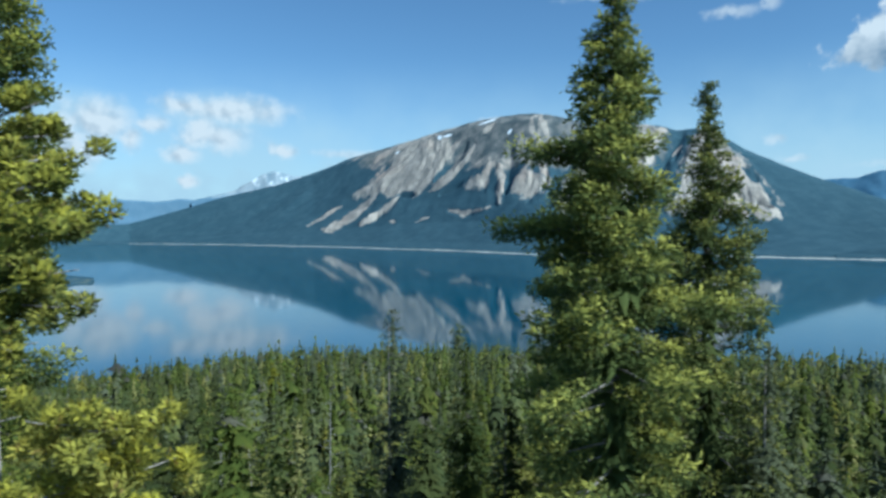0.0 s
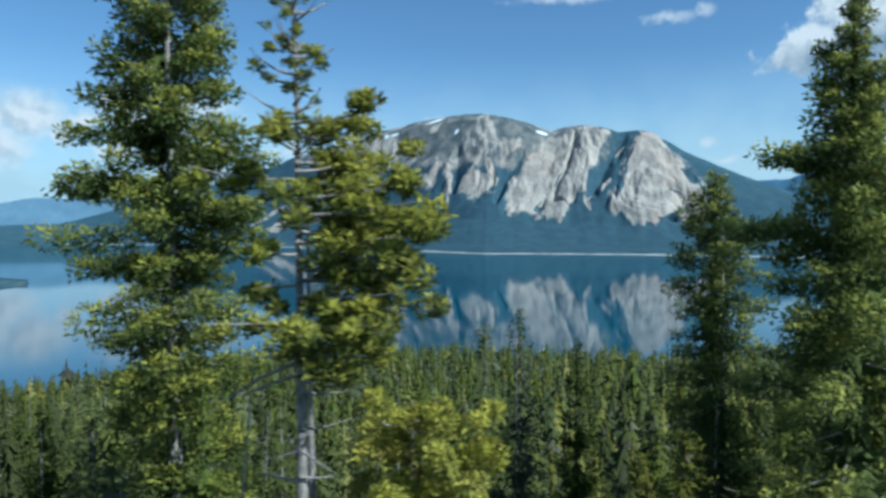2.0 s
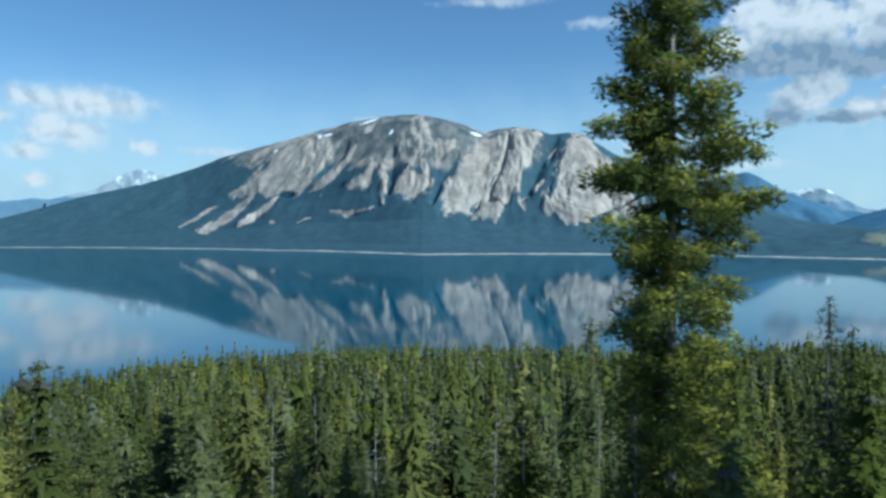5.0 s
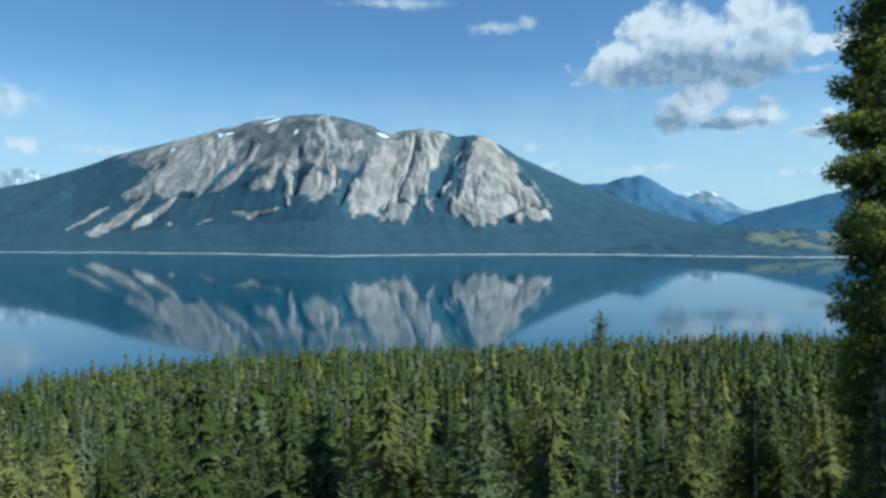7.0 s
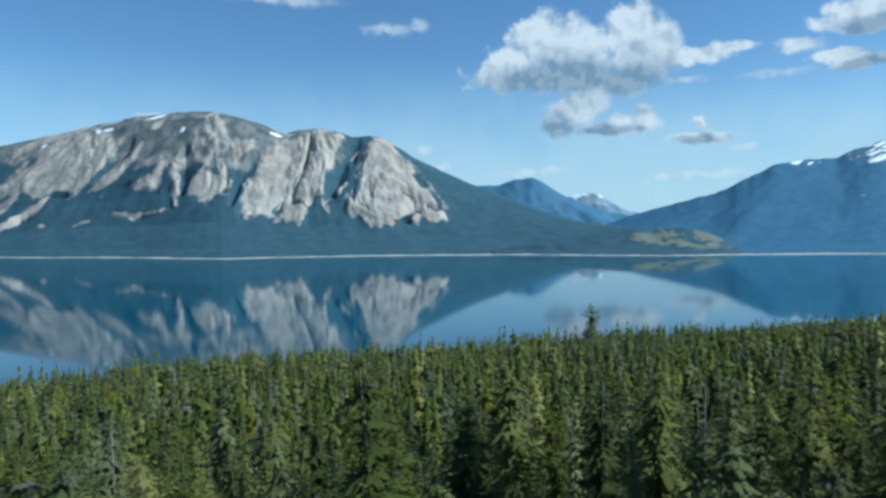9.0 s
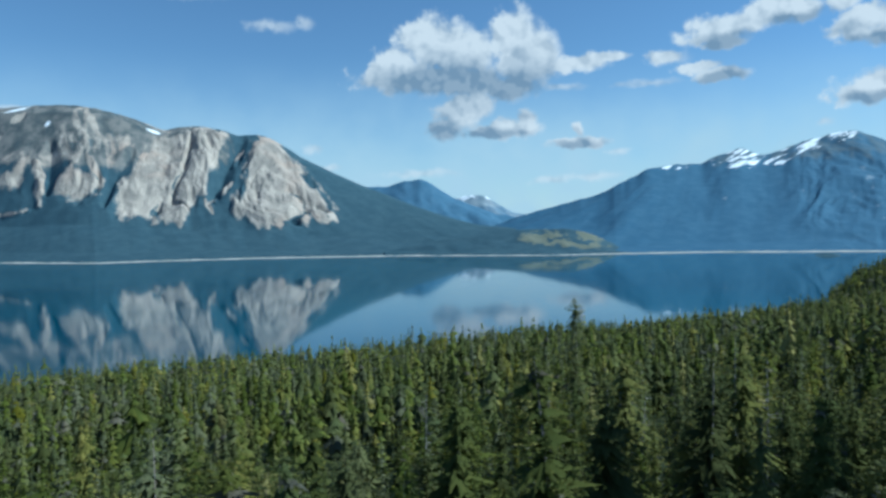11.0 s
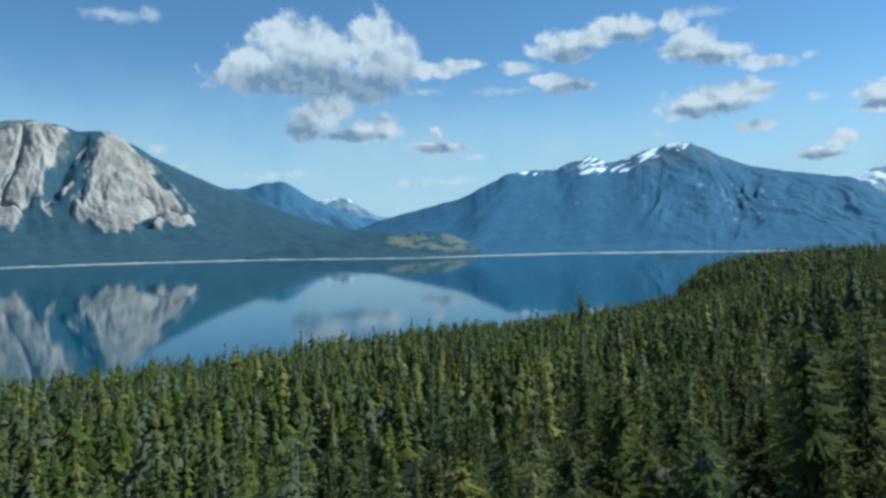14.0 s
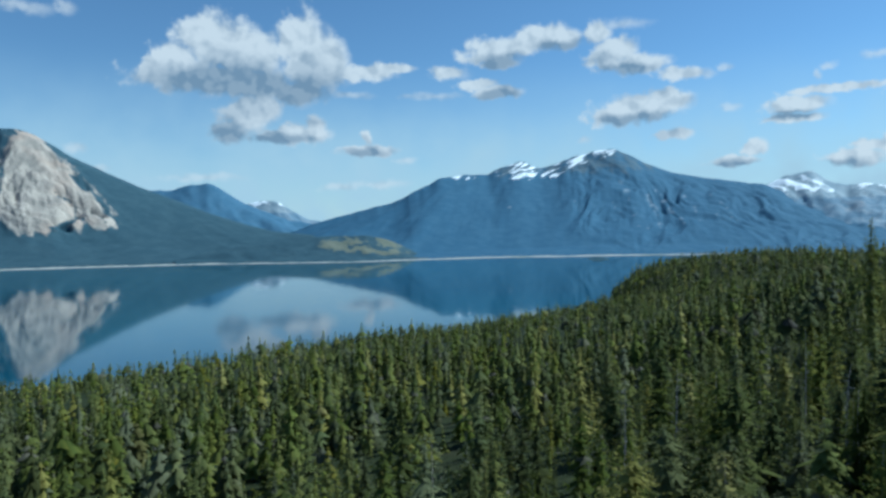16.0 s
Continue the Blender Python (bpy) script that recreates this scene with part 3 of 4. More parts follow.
def ravine(b, e):
    """How deep gullies are cut into the rock, and how far its faces stand out, in metres."""
    faces = np.maximum.reduce([face_depth(b, e, o) for o in (WEST_FACE, MIDDLE_FACE, EAST_FACE)])
    return 30.0 * np.maximum(0.0, strokes(b, e, GULLIES) - 0.15) - 9.0 * eased((faces - 0.42) / 0.4) + 34.0 * np.maximum(0.0, patches(b, e, [(18.4, 4.4, 0.7, 2.6, 14), (10.2, 4.4, 0.7, 2.4, 16)]) - 0.45)


def rock_cover(b, e, s, g, small):
    fb, fe = frayed(b, e)
    # Gullies lose rock colour; the dark tone left stands for forest and shade.
    rock = bare_rock(fb, fe, b + 0.35 * (fb - b), e + 0.35 * (fe - e)) - 0.85 * np.maximum(0.0, strokes(fb, fe, GULLIES) - 0.35) + 0.3 * small - 0.05
    high = eased((e - 3.4) / 2.4) * eased((b + 9) / 4) * eased((21 - b) / 4)
    bare = 0.15 + 0.55 * high + 0.2 * small
    ribs = 0.1 + 0.16 * high + (0.3 - g) * (0.5 + 0.9 * high)
    spot = patches(b, e, [(6.4, 7.6, 0.16, 0.34, 40), (1.2, 7.35, 0.5, 0.12, -15), (13.4, 7.35, 0.7, 0.14, 20), (4.6, 8.45, 0.9, 0.1, -18), (-3.0, 6.0, 0.3, 0.1, -20), (0.5, 7.2, 0.22, 0.2, 0)]) * 0.8
    return np.maximum(rock, ribs), spot, bare, 0.0


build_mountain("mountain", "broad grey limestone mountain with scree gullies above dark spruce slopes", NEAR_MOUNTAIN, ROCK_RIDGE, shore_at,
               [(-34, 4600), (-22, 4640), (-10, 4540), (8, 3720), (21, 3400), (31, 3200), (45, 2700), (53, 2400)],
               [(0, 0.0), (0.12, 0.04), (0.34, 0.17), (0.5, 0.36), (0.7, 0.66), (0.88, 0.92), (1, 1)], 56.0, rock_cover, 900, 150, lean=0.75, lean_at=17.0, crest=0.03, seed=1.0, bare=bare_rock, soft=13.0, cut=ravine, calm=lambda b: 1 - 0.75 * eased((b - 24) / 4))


def snowy_left(b, e, s, g, small):
    return np.where(e > 2.6, 0.55, 0.3), np.where(e > 2.9 + 0.4 * small, 0.36 + 0.3 * small, 0.0), np.where(e > 2.2, 0.6, 0.2), 0.0


def plain_slopes(b, e, s, g, small):
    return 0.12 + 0.3 * (0.3 - g), 0.0, np.where(s > 0.8, 0.3, 0.0), 0.0


def snow_line(low):
    def cover(b, e, s, g, small):
        return 0.45, np.where(e > low + 0.6 * small, 0.55 + 1.5 * (0.22 - g) + 0.5 * small, 0.0), np.where(e > low - 0.6, 0.65, 0.15), 0.0
    return cover


# Paler stony streaks down the long eastern mountain.
EAST_STREAKS = [
    (0.24, [(65.81, 3.36), (67.57, 0.44)]),
    (0.24, [(67.16, 4.46), (68.76, -0.12)]),
    (0.19, [(68.78, 3.86), (70.84, -0.60)]),
    (0.24, [(70.08, 3.01), (72.21, -0.26)]),
    (0.19, [(71.80, 3.31), (73.89, -0.28)]),
    (0.19, [(73.19, 2.91), (75.12, 0.14)]),
    (0.14, [(67.59, 2.63), (69.98, -1.27)]),
    (0.19, [(74.43, 2.21), (76.65, -0.24)]),
    (0.24, [(62.13, -0.49), (63.05, -1.20)]),
    (0.14, [(60.30, 0.70), (60.71, 0.51)]),
    (0.14, [(58.12, 1.67), (58.39, 1.44)]),
    (0.14, [(51.87, 1.91), (52.35, 2.37)]),
    (0.14, [(63.76, 2.26), (63.98, 1.10)]),
]


def right_cover(b, e, s, g, small):
    high = patches(b, e, [(59.6, 4.7, 2.2, 0.75, 0), (64.2, 5.3, 2.6, 0.6, -22), (54.6, 4.1, 1.0, 0.2, 0), (66.6, 5.9, 1.0, 0.35, 0)])
    streak = np.array([fbm_at(Vector((x * 1.9 - y * 3.4, y * 1.6, 3.0)), 4, 0.6) for x, y in zip(b, e)])
    fb, fe = frayed(b, e)
    bare = 0.38 * strokes(fb, fe, EAST_STREAKS) + 0.16 * eased(patches(b, e, [(70.5, 1.4, 4.0, 2.2, 30)]) * 1.4 - 0.4)
    return bare + 0.25 * streak, np.where(high > 0.35, high * 0.55 + 0.75 * streak, 0.0), 0.15 + 0.4 * eased((e - 3.2) / 1.6) + 0.2 * small, 0.0


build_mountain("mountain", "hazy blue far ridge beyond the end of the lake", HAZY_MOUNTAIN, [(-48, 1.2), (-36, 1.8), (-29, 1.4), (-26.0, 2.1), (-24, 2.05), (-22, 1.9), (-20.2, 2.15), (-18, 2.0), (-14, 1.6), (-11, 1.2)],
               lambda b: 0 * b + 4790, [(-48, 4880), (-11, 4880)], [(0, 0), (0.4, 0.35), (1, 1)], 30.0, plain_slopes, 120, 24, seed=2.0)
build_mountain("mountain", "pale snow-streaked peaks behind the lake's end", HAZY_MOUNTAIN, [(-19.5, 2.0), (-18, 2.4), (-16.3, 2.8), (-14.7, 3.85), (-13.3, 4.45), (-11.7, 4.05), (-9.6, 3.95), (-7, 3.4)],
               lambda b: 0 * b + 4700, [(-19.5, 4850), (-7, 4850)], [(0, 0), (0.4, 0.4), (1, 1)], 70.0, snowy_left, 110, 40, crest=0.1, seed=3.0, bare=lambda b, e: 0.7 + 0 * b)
build_mountain("mountain", "pointed spruce-covered peak, painted haze blue", MID_MOUNTAIN, [(26, 3.0), (29.0, 3.1), (31.4, 3.09), (32.8, 3.5), (34.4, 3.72), (35.7, 2.97), (37.0, 2.1), (39.4, 1.15), (41.9, 0.5), (44, 0.0)],
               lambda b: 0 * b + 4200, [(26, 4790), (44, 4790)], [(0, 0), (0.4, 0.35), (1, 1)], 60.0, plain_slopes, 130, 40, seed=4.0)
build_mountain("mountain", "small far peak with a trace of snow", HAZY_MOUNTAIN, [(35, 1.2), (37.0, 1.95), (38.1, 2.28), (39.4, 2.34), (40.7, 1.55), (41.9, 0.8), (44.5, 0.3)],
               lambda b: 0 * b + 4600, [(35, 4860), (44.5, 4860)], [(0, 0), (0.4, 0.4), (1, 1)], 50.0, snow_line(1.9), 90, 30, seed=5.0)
build_mountain("mountain", "long spruce-covered mountain, painted haze blue, with a snow-dusted summit", FAR_MOUNTAIN,
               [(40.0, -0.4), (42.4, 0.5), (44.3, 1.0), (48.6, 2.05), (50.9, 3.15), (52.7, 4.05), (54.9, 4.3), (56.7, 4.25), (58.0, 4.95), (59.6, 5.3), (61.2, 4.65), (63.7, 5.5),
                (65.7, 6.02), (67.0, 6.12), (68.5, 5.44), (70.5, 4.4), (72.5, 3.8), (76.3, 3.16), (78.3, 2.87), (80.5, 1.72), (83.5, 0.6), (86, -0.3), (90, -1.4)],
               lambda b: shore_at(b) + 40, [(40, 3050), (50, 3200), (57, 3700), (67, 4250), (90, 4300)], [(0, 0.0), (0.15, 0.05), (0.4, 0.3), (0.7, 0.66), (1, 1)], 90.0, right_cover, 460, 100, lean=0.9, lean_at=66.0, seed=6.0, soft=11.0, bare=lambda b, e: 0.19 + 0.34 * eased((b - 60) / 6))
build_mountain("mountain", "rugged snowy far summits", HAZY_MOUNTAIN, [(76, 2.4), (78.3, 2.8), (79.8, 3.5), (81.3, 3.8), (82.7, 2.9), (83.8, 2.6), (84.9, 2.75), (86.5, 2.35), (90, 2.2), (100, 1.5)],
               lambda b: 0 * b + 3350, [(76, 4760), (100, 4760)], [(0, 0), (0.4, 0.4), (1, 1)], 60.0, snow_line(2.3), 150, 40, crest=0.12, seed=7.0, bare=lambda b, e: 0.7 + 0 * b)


def foothill_cover(b, e, s, g, small):
    fb, fe = frayed(b, e)
    field = patches(fb, fe, [(44.3, -1.3, 2.0, 0.5, 0), (47.8, -1.25, 1.2, 0.4, 20), (46.4, -1.85, 3.0, 0.3, 6)])
    copse = strokes(fb, fe, [(0.14, [(43.4, -1.0), (44.8, -1.15)]), (0.12, [(44.6, -1.5), (46.2, -1.35)]), (0.16, [(46.3, -0.75), (46.9, -1.1)]), (0.1, [(46.5, -1.6), (48.4, -1.75)])])
    return 0.1 + 0.2 * small, 0.0, 0.0, field * 0.95 + 0.2 * small - 0.9 * np.maximum(0.0, copse - 0.35)


build_mountain("foothill", "low foothill with sunlit meadow above the beach", NEAR_MOUNTAIN, [(31, -2.3), (34, -1.7), (36.3, -1.3), (39.6, -0.95), (42.7, -0.62), (46.2, -0.62), (47.4, -0.85), (48.6, -1.3), (50.3, -2.1), (51.2, -2.5)],
               lambda b: shore_at(b) - 14, [(31, 2260), (44, 2420), (52, 2330)], [(0, 0.0), (0.3, 0.2), (1, 1)], 8.0, foothill_cover, 160, 24, seed=8.0, soft=6.0)


def wooded(b, e, s, g, small):
    return 0.2 + 0.3 * small, 0.0, 0.1, 0.35 + 0.4 * small


build_mountain("peninsula", "low green wooded peninsula reaching into the lake", NEAR_MOUNTAIN, [(-60, -1.9), (-48, -2.0), (-40, -2.2), (-33, -2.75), (-29.5, -3.2), (-27, -3.7), (-25.4, -4.0)],
               lambda b: 0 * b + 1340, [(-60, 1500), (-33, 1480), (-25.4, 1400)], [(0, 0.0), (0.25, 0.3), (0.6, 0.75), (1, 1)], 8.0, wooded, 90, 20, seed=9.0, soft=5.0)
build_mountain("islet", "small dark wooded islet off the far shore", NEAR_MOUNTAIN, [(64.4, -2.92), (64.7, -2.75), (65.2, -2.7), (65.7, -2.78), (66.0, -2.92)],
               lambda b: 0 * b + 1975, [(64.4, 2000), (66.0, 2000)], [(0, 0.0), (0.3, 0.6), (1, 1)], 2.0, plain_slopes, 24, 8, seed=10.0, soft=1.0)


def build_beach():
    bearings = np.arange(-24, 78, 0.15)
    verts = []
    for k, (off, lift) in enumerate(((-26, -0.8), (-18, 0.35), (14, 0.8), (30, 1.0))):
        for b in bearings:
            h = 0.8 + 1.9 * max(0.0, 0.5 + noise.noise(Vector((b * 0.55, 1.0, 0.0)))) + 1.2 * noise.noise(Vector((b * 3.1, 2.0, 0.0)))
            verts.append((*polar(b, float(shore_at(b)[0]) - 14 + off), lift if lift < 0 else max(0.3, lift * h)))
    ob = mesh_object("beach", verts, grid_faces(4, len(bearings)), BEACH, smooth=True)
    tagged(ob, "thin pale gravel beach along the far shore", "beach", kind="structure")


build_beach()


# ---- trees ----
def diamonds(base, way, length, width, face, rng, loose=0.45):
    """Needle sprays: one slim four-cornered blade each, turned to face roughly outward."""
    way = way / np.linalg.norm(way, axis=1, keepdims=True)
    face = face / (np.linalg.norm(face, axis=1, keepdims=True) + 1e-9)
    side = np.cross(way, face + loose * rng.normal(size=way.shape))
    side /= np.linalg.norm(side, axis=1, keepdims=True) + 1e-9
    mid = base + way * (0.45 * length)[:, None]
    half = side * (0.5 * width)[:, None]
    v = np.stack([base, mid + half, base + way * length[:, None], mid - half], 1)
    return v.reshape(-1, 3), np.arange(len(base) * 4).reshape(-1, 4)


def spruce_blades(rng, height, profile, whorls, per, twigs, width, low=0.06, droop=0.35, ragged=0.3, spread=0.8, fine=0.0):
    """Blades of a spruce whose crown radius follows profile (share of the height: metres): flat drooping sprays, herringbone along each branch."""
    base, way, size, tips, face = [], [], [], [], []
    for k in range(whorls):
        share = low + (1 - low) * ((k + rng.random() * 0.9) / whorls) ** 0.92
        radius = float(table(share, profile))
        for j in range(per):
            if rng.random() < 0.1:
                continue
            a = 2 * math.pi * (j + rng.random()) / per + k * 2.4
            r = max(0.10, radius * (1 + ragged * rng.normal()))
            t = np.linspace(0.0, 1.0, twigs) * 0.75 + 0.05 + 0.1 * rng.random(twigs) if twigs > 1 else np.array([0.0])
            out, side = np.array([math.cos(a), math.sin(a), 0.0]), np.array([-math.sin(a), math.cos(a), 0.0])
            lift = 0.35 * share - droop * (1 - share)
            c = out * (r * t)[:, None]
            c[:, 2] = share * height + r * (lift * t - 0.2 * t * t) + rng.normal(size=twigs) * 0.04
            sign = np.where(np.arange(twigs) % 2 == 0, 1.0, -1.0) * spread * (1 - 0.5 * t) if twigs > 1 else np.zeros(1)
            w = out[None] + side * (sign + 0.25 * rng.normal(size=twigs))[:, None]
            w[:, 2] += lift - 0.25 * t + 0.2 * rng.normal(size=twigs)
            if share > 0.95:
                w[:, 2] += 1.6
            ln = fine * (0.25 + 0.75 * min(1.0, r)) * np.ones(twigs) if fine else (r * (1.05 - 0.75 * t) if twigs > 1 else r * np.ones(1))
            base.append(c), way.append(w), size.append(ln * (0.7 + 0.6 * rng.random(twigs)) + 0.06), tips.append(0.25 + 0.75 * t)
            face.append(np.repeat((out * 0.8 + np.array([0, 0, 0.8]))[None], twigs, 0) + side * 0.5 * np.sign(sign)[:, None])
    base, way, size, tips, face = np.concatenate(base), np.concatenate(way), np.concatenate(size), np.concatenate(tips), np.concatenate(face)
    v, f = diamonds(base, way, size, size * width, face, rng)
    t4 = np.repeat(tips, 4)
    t4[2::4] = np.minimum(1.0, t4[2::4] + 0.5)
    return v, f, t4


def skirts(rng, height, profile, tiers, points, low=0.08, ragged=0.25, lift=0.34):
    """The body of a young spruce: whorls of boughs as drooping, deeply notched skirts."""
    verts, faces, tips = [], [], []
    for k in range(tiers):
        share = low + (1 - low) * (k + 0.7 * rng.random()) / tiers
        r = float(table(share, profile)) * max(0.4, 1 + 1.1 * ragged * rng.normal())
        z, turn, first = share * height, 6.28 * rng.random(), len(verts)
        sx, sy = 0.16 * r * rng.normal(), 0.16 * r * rng.normal()
        verts.append((0.5 * sx, 0.5 * sy, z + lift * r + 0.12))
        tips.append(0.1)
        for j in range(2 * points):
            a = turn + math.pi * (j + 0.5 * rng.random()) / points
            q = r * (1 + ragged * rng.normal()) if j % 2 == 0 else r * (0.5 + 0.12 * rng.normal())
            q = max(0.04, q)
            verts.append((sx + q * math.cos(a), sy + q * math.sin(a), z - (0.42 if j % 2 == 0 else 0.1) * q * (1 - 0.5 * share) + (0.06 + 0.2 * r) * rng.normal() * (j % 2 == 0)))
            # Notches and centre get dark tones, painting the shade between boughs.
            tips.append(1.0 if j % 2 == 0 else 0.25)
        for j in range(2 * points):
            faces.append((first, first + 1 + j, first + 1 + (j + 1) % (2 * points)))
    # leading shoot
    first = len(verts)
    w, z = (0.13, 0.88 * height) if tiers > 9 else (0.3, 0.78 * height)
    verts += [(w, 0, z), (-0.5 * w, 0.87 * w, z), (-0.5 * w, -0.87 * w, z), (0, 0, height)]
    tips += [0.6, 0.6, 0.6, 1.0]
    faces += [(first, first + 1, first + 3), (first + 1, first + 2, first + 3), (first + 2, first, first + 3)]
    return np.array(verts), np.array(faces), np.array(tips)


def whole_spruce(rng, height, profile, tiers, points, blades):
    """Skirts with looser sprays over them, as triangles."""
    v, f, t = skirts(rng, height, [(a, (0.66 if tiers > 20 else 0.86) * r) for a, r in profile], tiers, points + 2 if tiers > 6 else points, lift=0.9 if tiers < 9 else 0.34)
    # Skirts are darkened in colour, as if shaded by the sprays.
    t = t * 0.75
    bv, bf, bt = spruce_blades(rng, height, profile, *blades[:4], low=0.1, ragged=0.34, fine=blades[4])
    bf = np.concatenate([bf[:, [0, 1, 2]], bf[:, [0, 2, 3]]]) + len(v)
    return np.concatenate([v, bv]), np.concatenate([f, bf]), np.concatenate([t, bt])


def tube(a, b, c, r0, r1, sides=5, rings=6):
    """A tapering limb along a bent line through three points."""
    verts = []
    a, b, c = map(Vector, (a, b, c))
    for i in range(rings):
        s = i / (rings - 1)
        p = a * (1 - s) ** 2 + b * (2 * s * (1 - s)) + c * s * s
        d = ((b - a) * (1 - s) + (c - b) * s).normalized()
        e1 = d.orthogonal().normalized()
        e2 = d.cross(e1)
        for j in range(sides):
            t = 2 * math.pi * j / sides
            verts.append(p + (e1 * math.cos(t) + e2 * math.sin(t)) * (r0 + (r1 - r0) * s))
    faces = [(i * sides + j, i * sides + (j + 1) % sides, (i + 1) * sides + (j + 1) % sides, (i + 1) * sides + j) for i in range(rings - 1) for j in range(sides)]
    return np.array(verts), np.array(faces)


def tuft(rng, centre, out, reach, girth, count, length, loose=0.25, lean=None, slim=0.34):
    """A bough's cushion of needle sprays, laid over one another like shingles on a lumpy oval drawn out along the bough."""
    side = np.array([-out[1], out[0], 0.0])
    side /= np.linalg.norm(side) + 1e-9
    up = np.cross(out, side)
    n = rng.normal(size=(count, 3))
    n /= np.linalg.norm(n, axis=1)[:, None]
    lump = 0.72 + 0.28 * np.sin(3.1 * n[:, 0] + 6.28 * rng.random()) * np.sin(4.3 * n[:, 1] + 6.28 * rng.random()) + 0.12 * rng.normal(size=count)
    frame_of = np.stack([out, side, up])
    p = (n * lump[:, None] * np.array([reach, girth, 0.75 * girth])) @ frame_of
    face = (n / np.array([reach, girth, 0.75 * girth]) * girth) @ frame_of
    face /= np.linalg.norm(face, axis=1)[:, None]
    face = face + loose * rng.normal(size=(count, 3)) + (0 if lean is None else lean)
    way = np.cross(face, rng.normal(size=(count, 3)))
    way /= np.linalg.norm(way, axis=1)[:, None] + 1e-9
    way = way + 0.45 * face + 0.55 * out
    ln = length * (0.65 + 0.7 * rng.random(count))
    v, _ = diamonds(p + centre, way, ln, ln * slim, face, rng, 0.12)
    # Undersides of each cushion are painted darker and tops lighter, as under skylight.
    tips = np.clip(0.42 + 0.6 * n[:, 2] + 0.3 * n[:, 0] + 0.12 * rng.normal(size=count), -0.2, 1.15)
    return v, np.repeat(tips, 4)


def bough_spruce(rng, height, profile, boughs, tufts, count, size, length, ragged=0.25, low=0.1, droop=0.4, arms=(), lop=None, wood=None, outward=0.5, slim=0.34):
    """A spruce of single boughs that carry cushions of needles; wood gathers the boughs' own lines."""
    vs, ts = [], []
    lines = []
    for k in range(boughs):
        share = low + (1 - low) * ((k + rng.random()) / boughs) ** 0.9
        r = float(table(share, profile)) * min(1.5, max(0.45, 1 + ragged * rng.normal()))
        a = k * 2.39996 + 0.5 * rng.normal()
        if lop:
            r *= 1 - lop[1] * max(0.0, math.cos(a - math.pi / 2 + radians(lop[0]))) ** 2
        lift = 0.5 * share - droop * (1 - share)
        lines.append((share * height, a, r, lift, tufts if r > 0.7 else max(1, tufts - 1), size * min(1.0, 0.30 + 0.55 * r)))
    for z, bearing, reach in arms:
        lines.append((z, math.pi / 2 - radians(bearing), reach, 0.12, 2 * tufts + 1, size * 1.05))
    for z, a, r, lift, some, big in lines:
        out, side = np.array([math.cos(a), math.sin(a), 0.0]), np.array([-math.sin(a), math.cos(a), 0.0])
        for q in range(some):
            t = 1.0 - 0.68 * q / some - 0.1 * rng.random()
            c = out * r * t + side * rng.normal() * 0.16 * r * (q > 0) + np.array([0, 0, z + r * (lift * t - 0.22 * t * t + 0.1 * t ** 4)])
            g = big * (0.6 + 0.6 * rng.random())
            tilt = out + np.array([0, 0, lift * 0.6 + 0.15 * rng.normal()]) + side * 0.4 * rng.normal()
            v, tp = tuft(rng, c, tilt / np.linalg.norm(tilt), g * 1.35, g, max(5, int(count * g / size)), length * min(1.0, 0.5 + 0.5 * g / size), lean=(out + np.array([0, 0, 0.45])) * outward, slim=slim)
            # Cushions nearer the trunk get a darker tone for crown shade.
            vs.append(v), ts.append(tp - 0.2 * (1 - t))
        if wood is not None:
            wood.append((z, a, r * 0.72, lift))
    v = np.concatenate(vs)
    return v, np.arange(len(v)).reshape(-1, 4), np.concatenate(ts)


def branch_mesh(wood):
    """The bare boughs inside a crown, tapering outward."""
    vs, fs, n = [], [], 0
    for z, a, r, lift in wood:
        out = Vector((math.cos(a), math.sin(a), 0))
        v, f = tube((0, 0, z), out * r * 0.5 + Vector((0, 0, z + r * (lift * 0.5 - 0.05))), out * r + Vector((0, 0, z + r * (lift - 0.15))), 0.022 + 0.012 * r, 0.008, 4, 4)
        vs.append(v), fs.append(f + n)
        n += len(v)
    return np.concatenate(vs), np.concatenate(fs)


def trunk_mesh(rng, height, radius, sides=8, rings=12, bend=0.15, top=0.12):
    verts = []
    lean = rng.normal(size=2) * bend
    for i in range(rings):
        s = i / (rings - 1)
        r = radius * (1 - s) + radius * top * s + (radius * 0.35 * max(0, 0.06 - s) / 0.06)
        for j in range(sides):
            a = 2 * math.pi * j / sides
            rr = r * (1 + 0.08 * math.sin(3 * a + 5 * s))
            verts.append((lean[0] * math.sin(2 * s) + rr * math.cos(a), lean[1] * math.sin(2.6 * s) + rr * math.sin(a), s * height - 0.4 * (i == 0)))
    faces = [(i * sides + j, i * sides + (j + 1) % sides, (i + 1) * sides + (j + 1) % sides, (i + 1) * sides + j) for i in range(rings - 1) for j in range(sides)]
    return np.array(verts), np.array(faces)


def spruce(name, label, seed, place, height, blades, trunk=0.16, mat=None, group="", wood=None):
    rng = np.random.default_rng(seed)
    root = tagged(new(name), label, "tree", group)
    root.matrix_world = pose(*place)
    v, f = trunk_mesh(rng, height * 0.97, trunk, 8 if height > 15 else 6, 10)
    mesh_object("trunk", v, f, BARK, root, smooth=True)
    v, f, tips = blades(rng)
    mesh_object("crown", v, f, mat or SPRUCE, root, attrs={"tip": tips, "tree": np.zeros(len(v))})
    if wood:
        v, f = branch_mesh(wood)
        tagged(mesh_object("bough", v, f, BARK, root, smooth=True), "grey-brown boughs inside the crown", kind="stuff")
    return root


# The tall spruces that the camera passes.
def stand(x, y, top):
    z = hill_height(x, y) - 0.2
    return (x, y, z), top - z


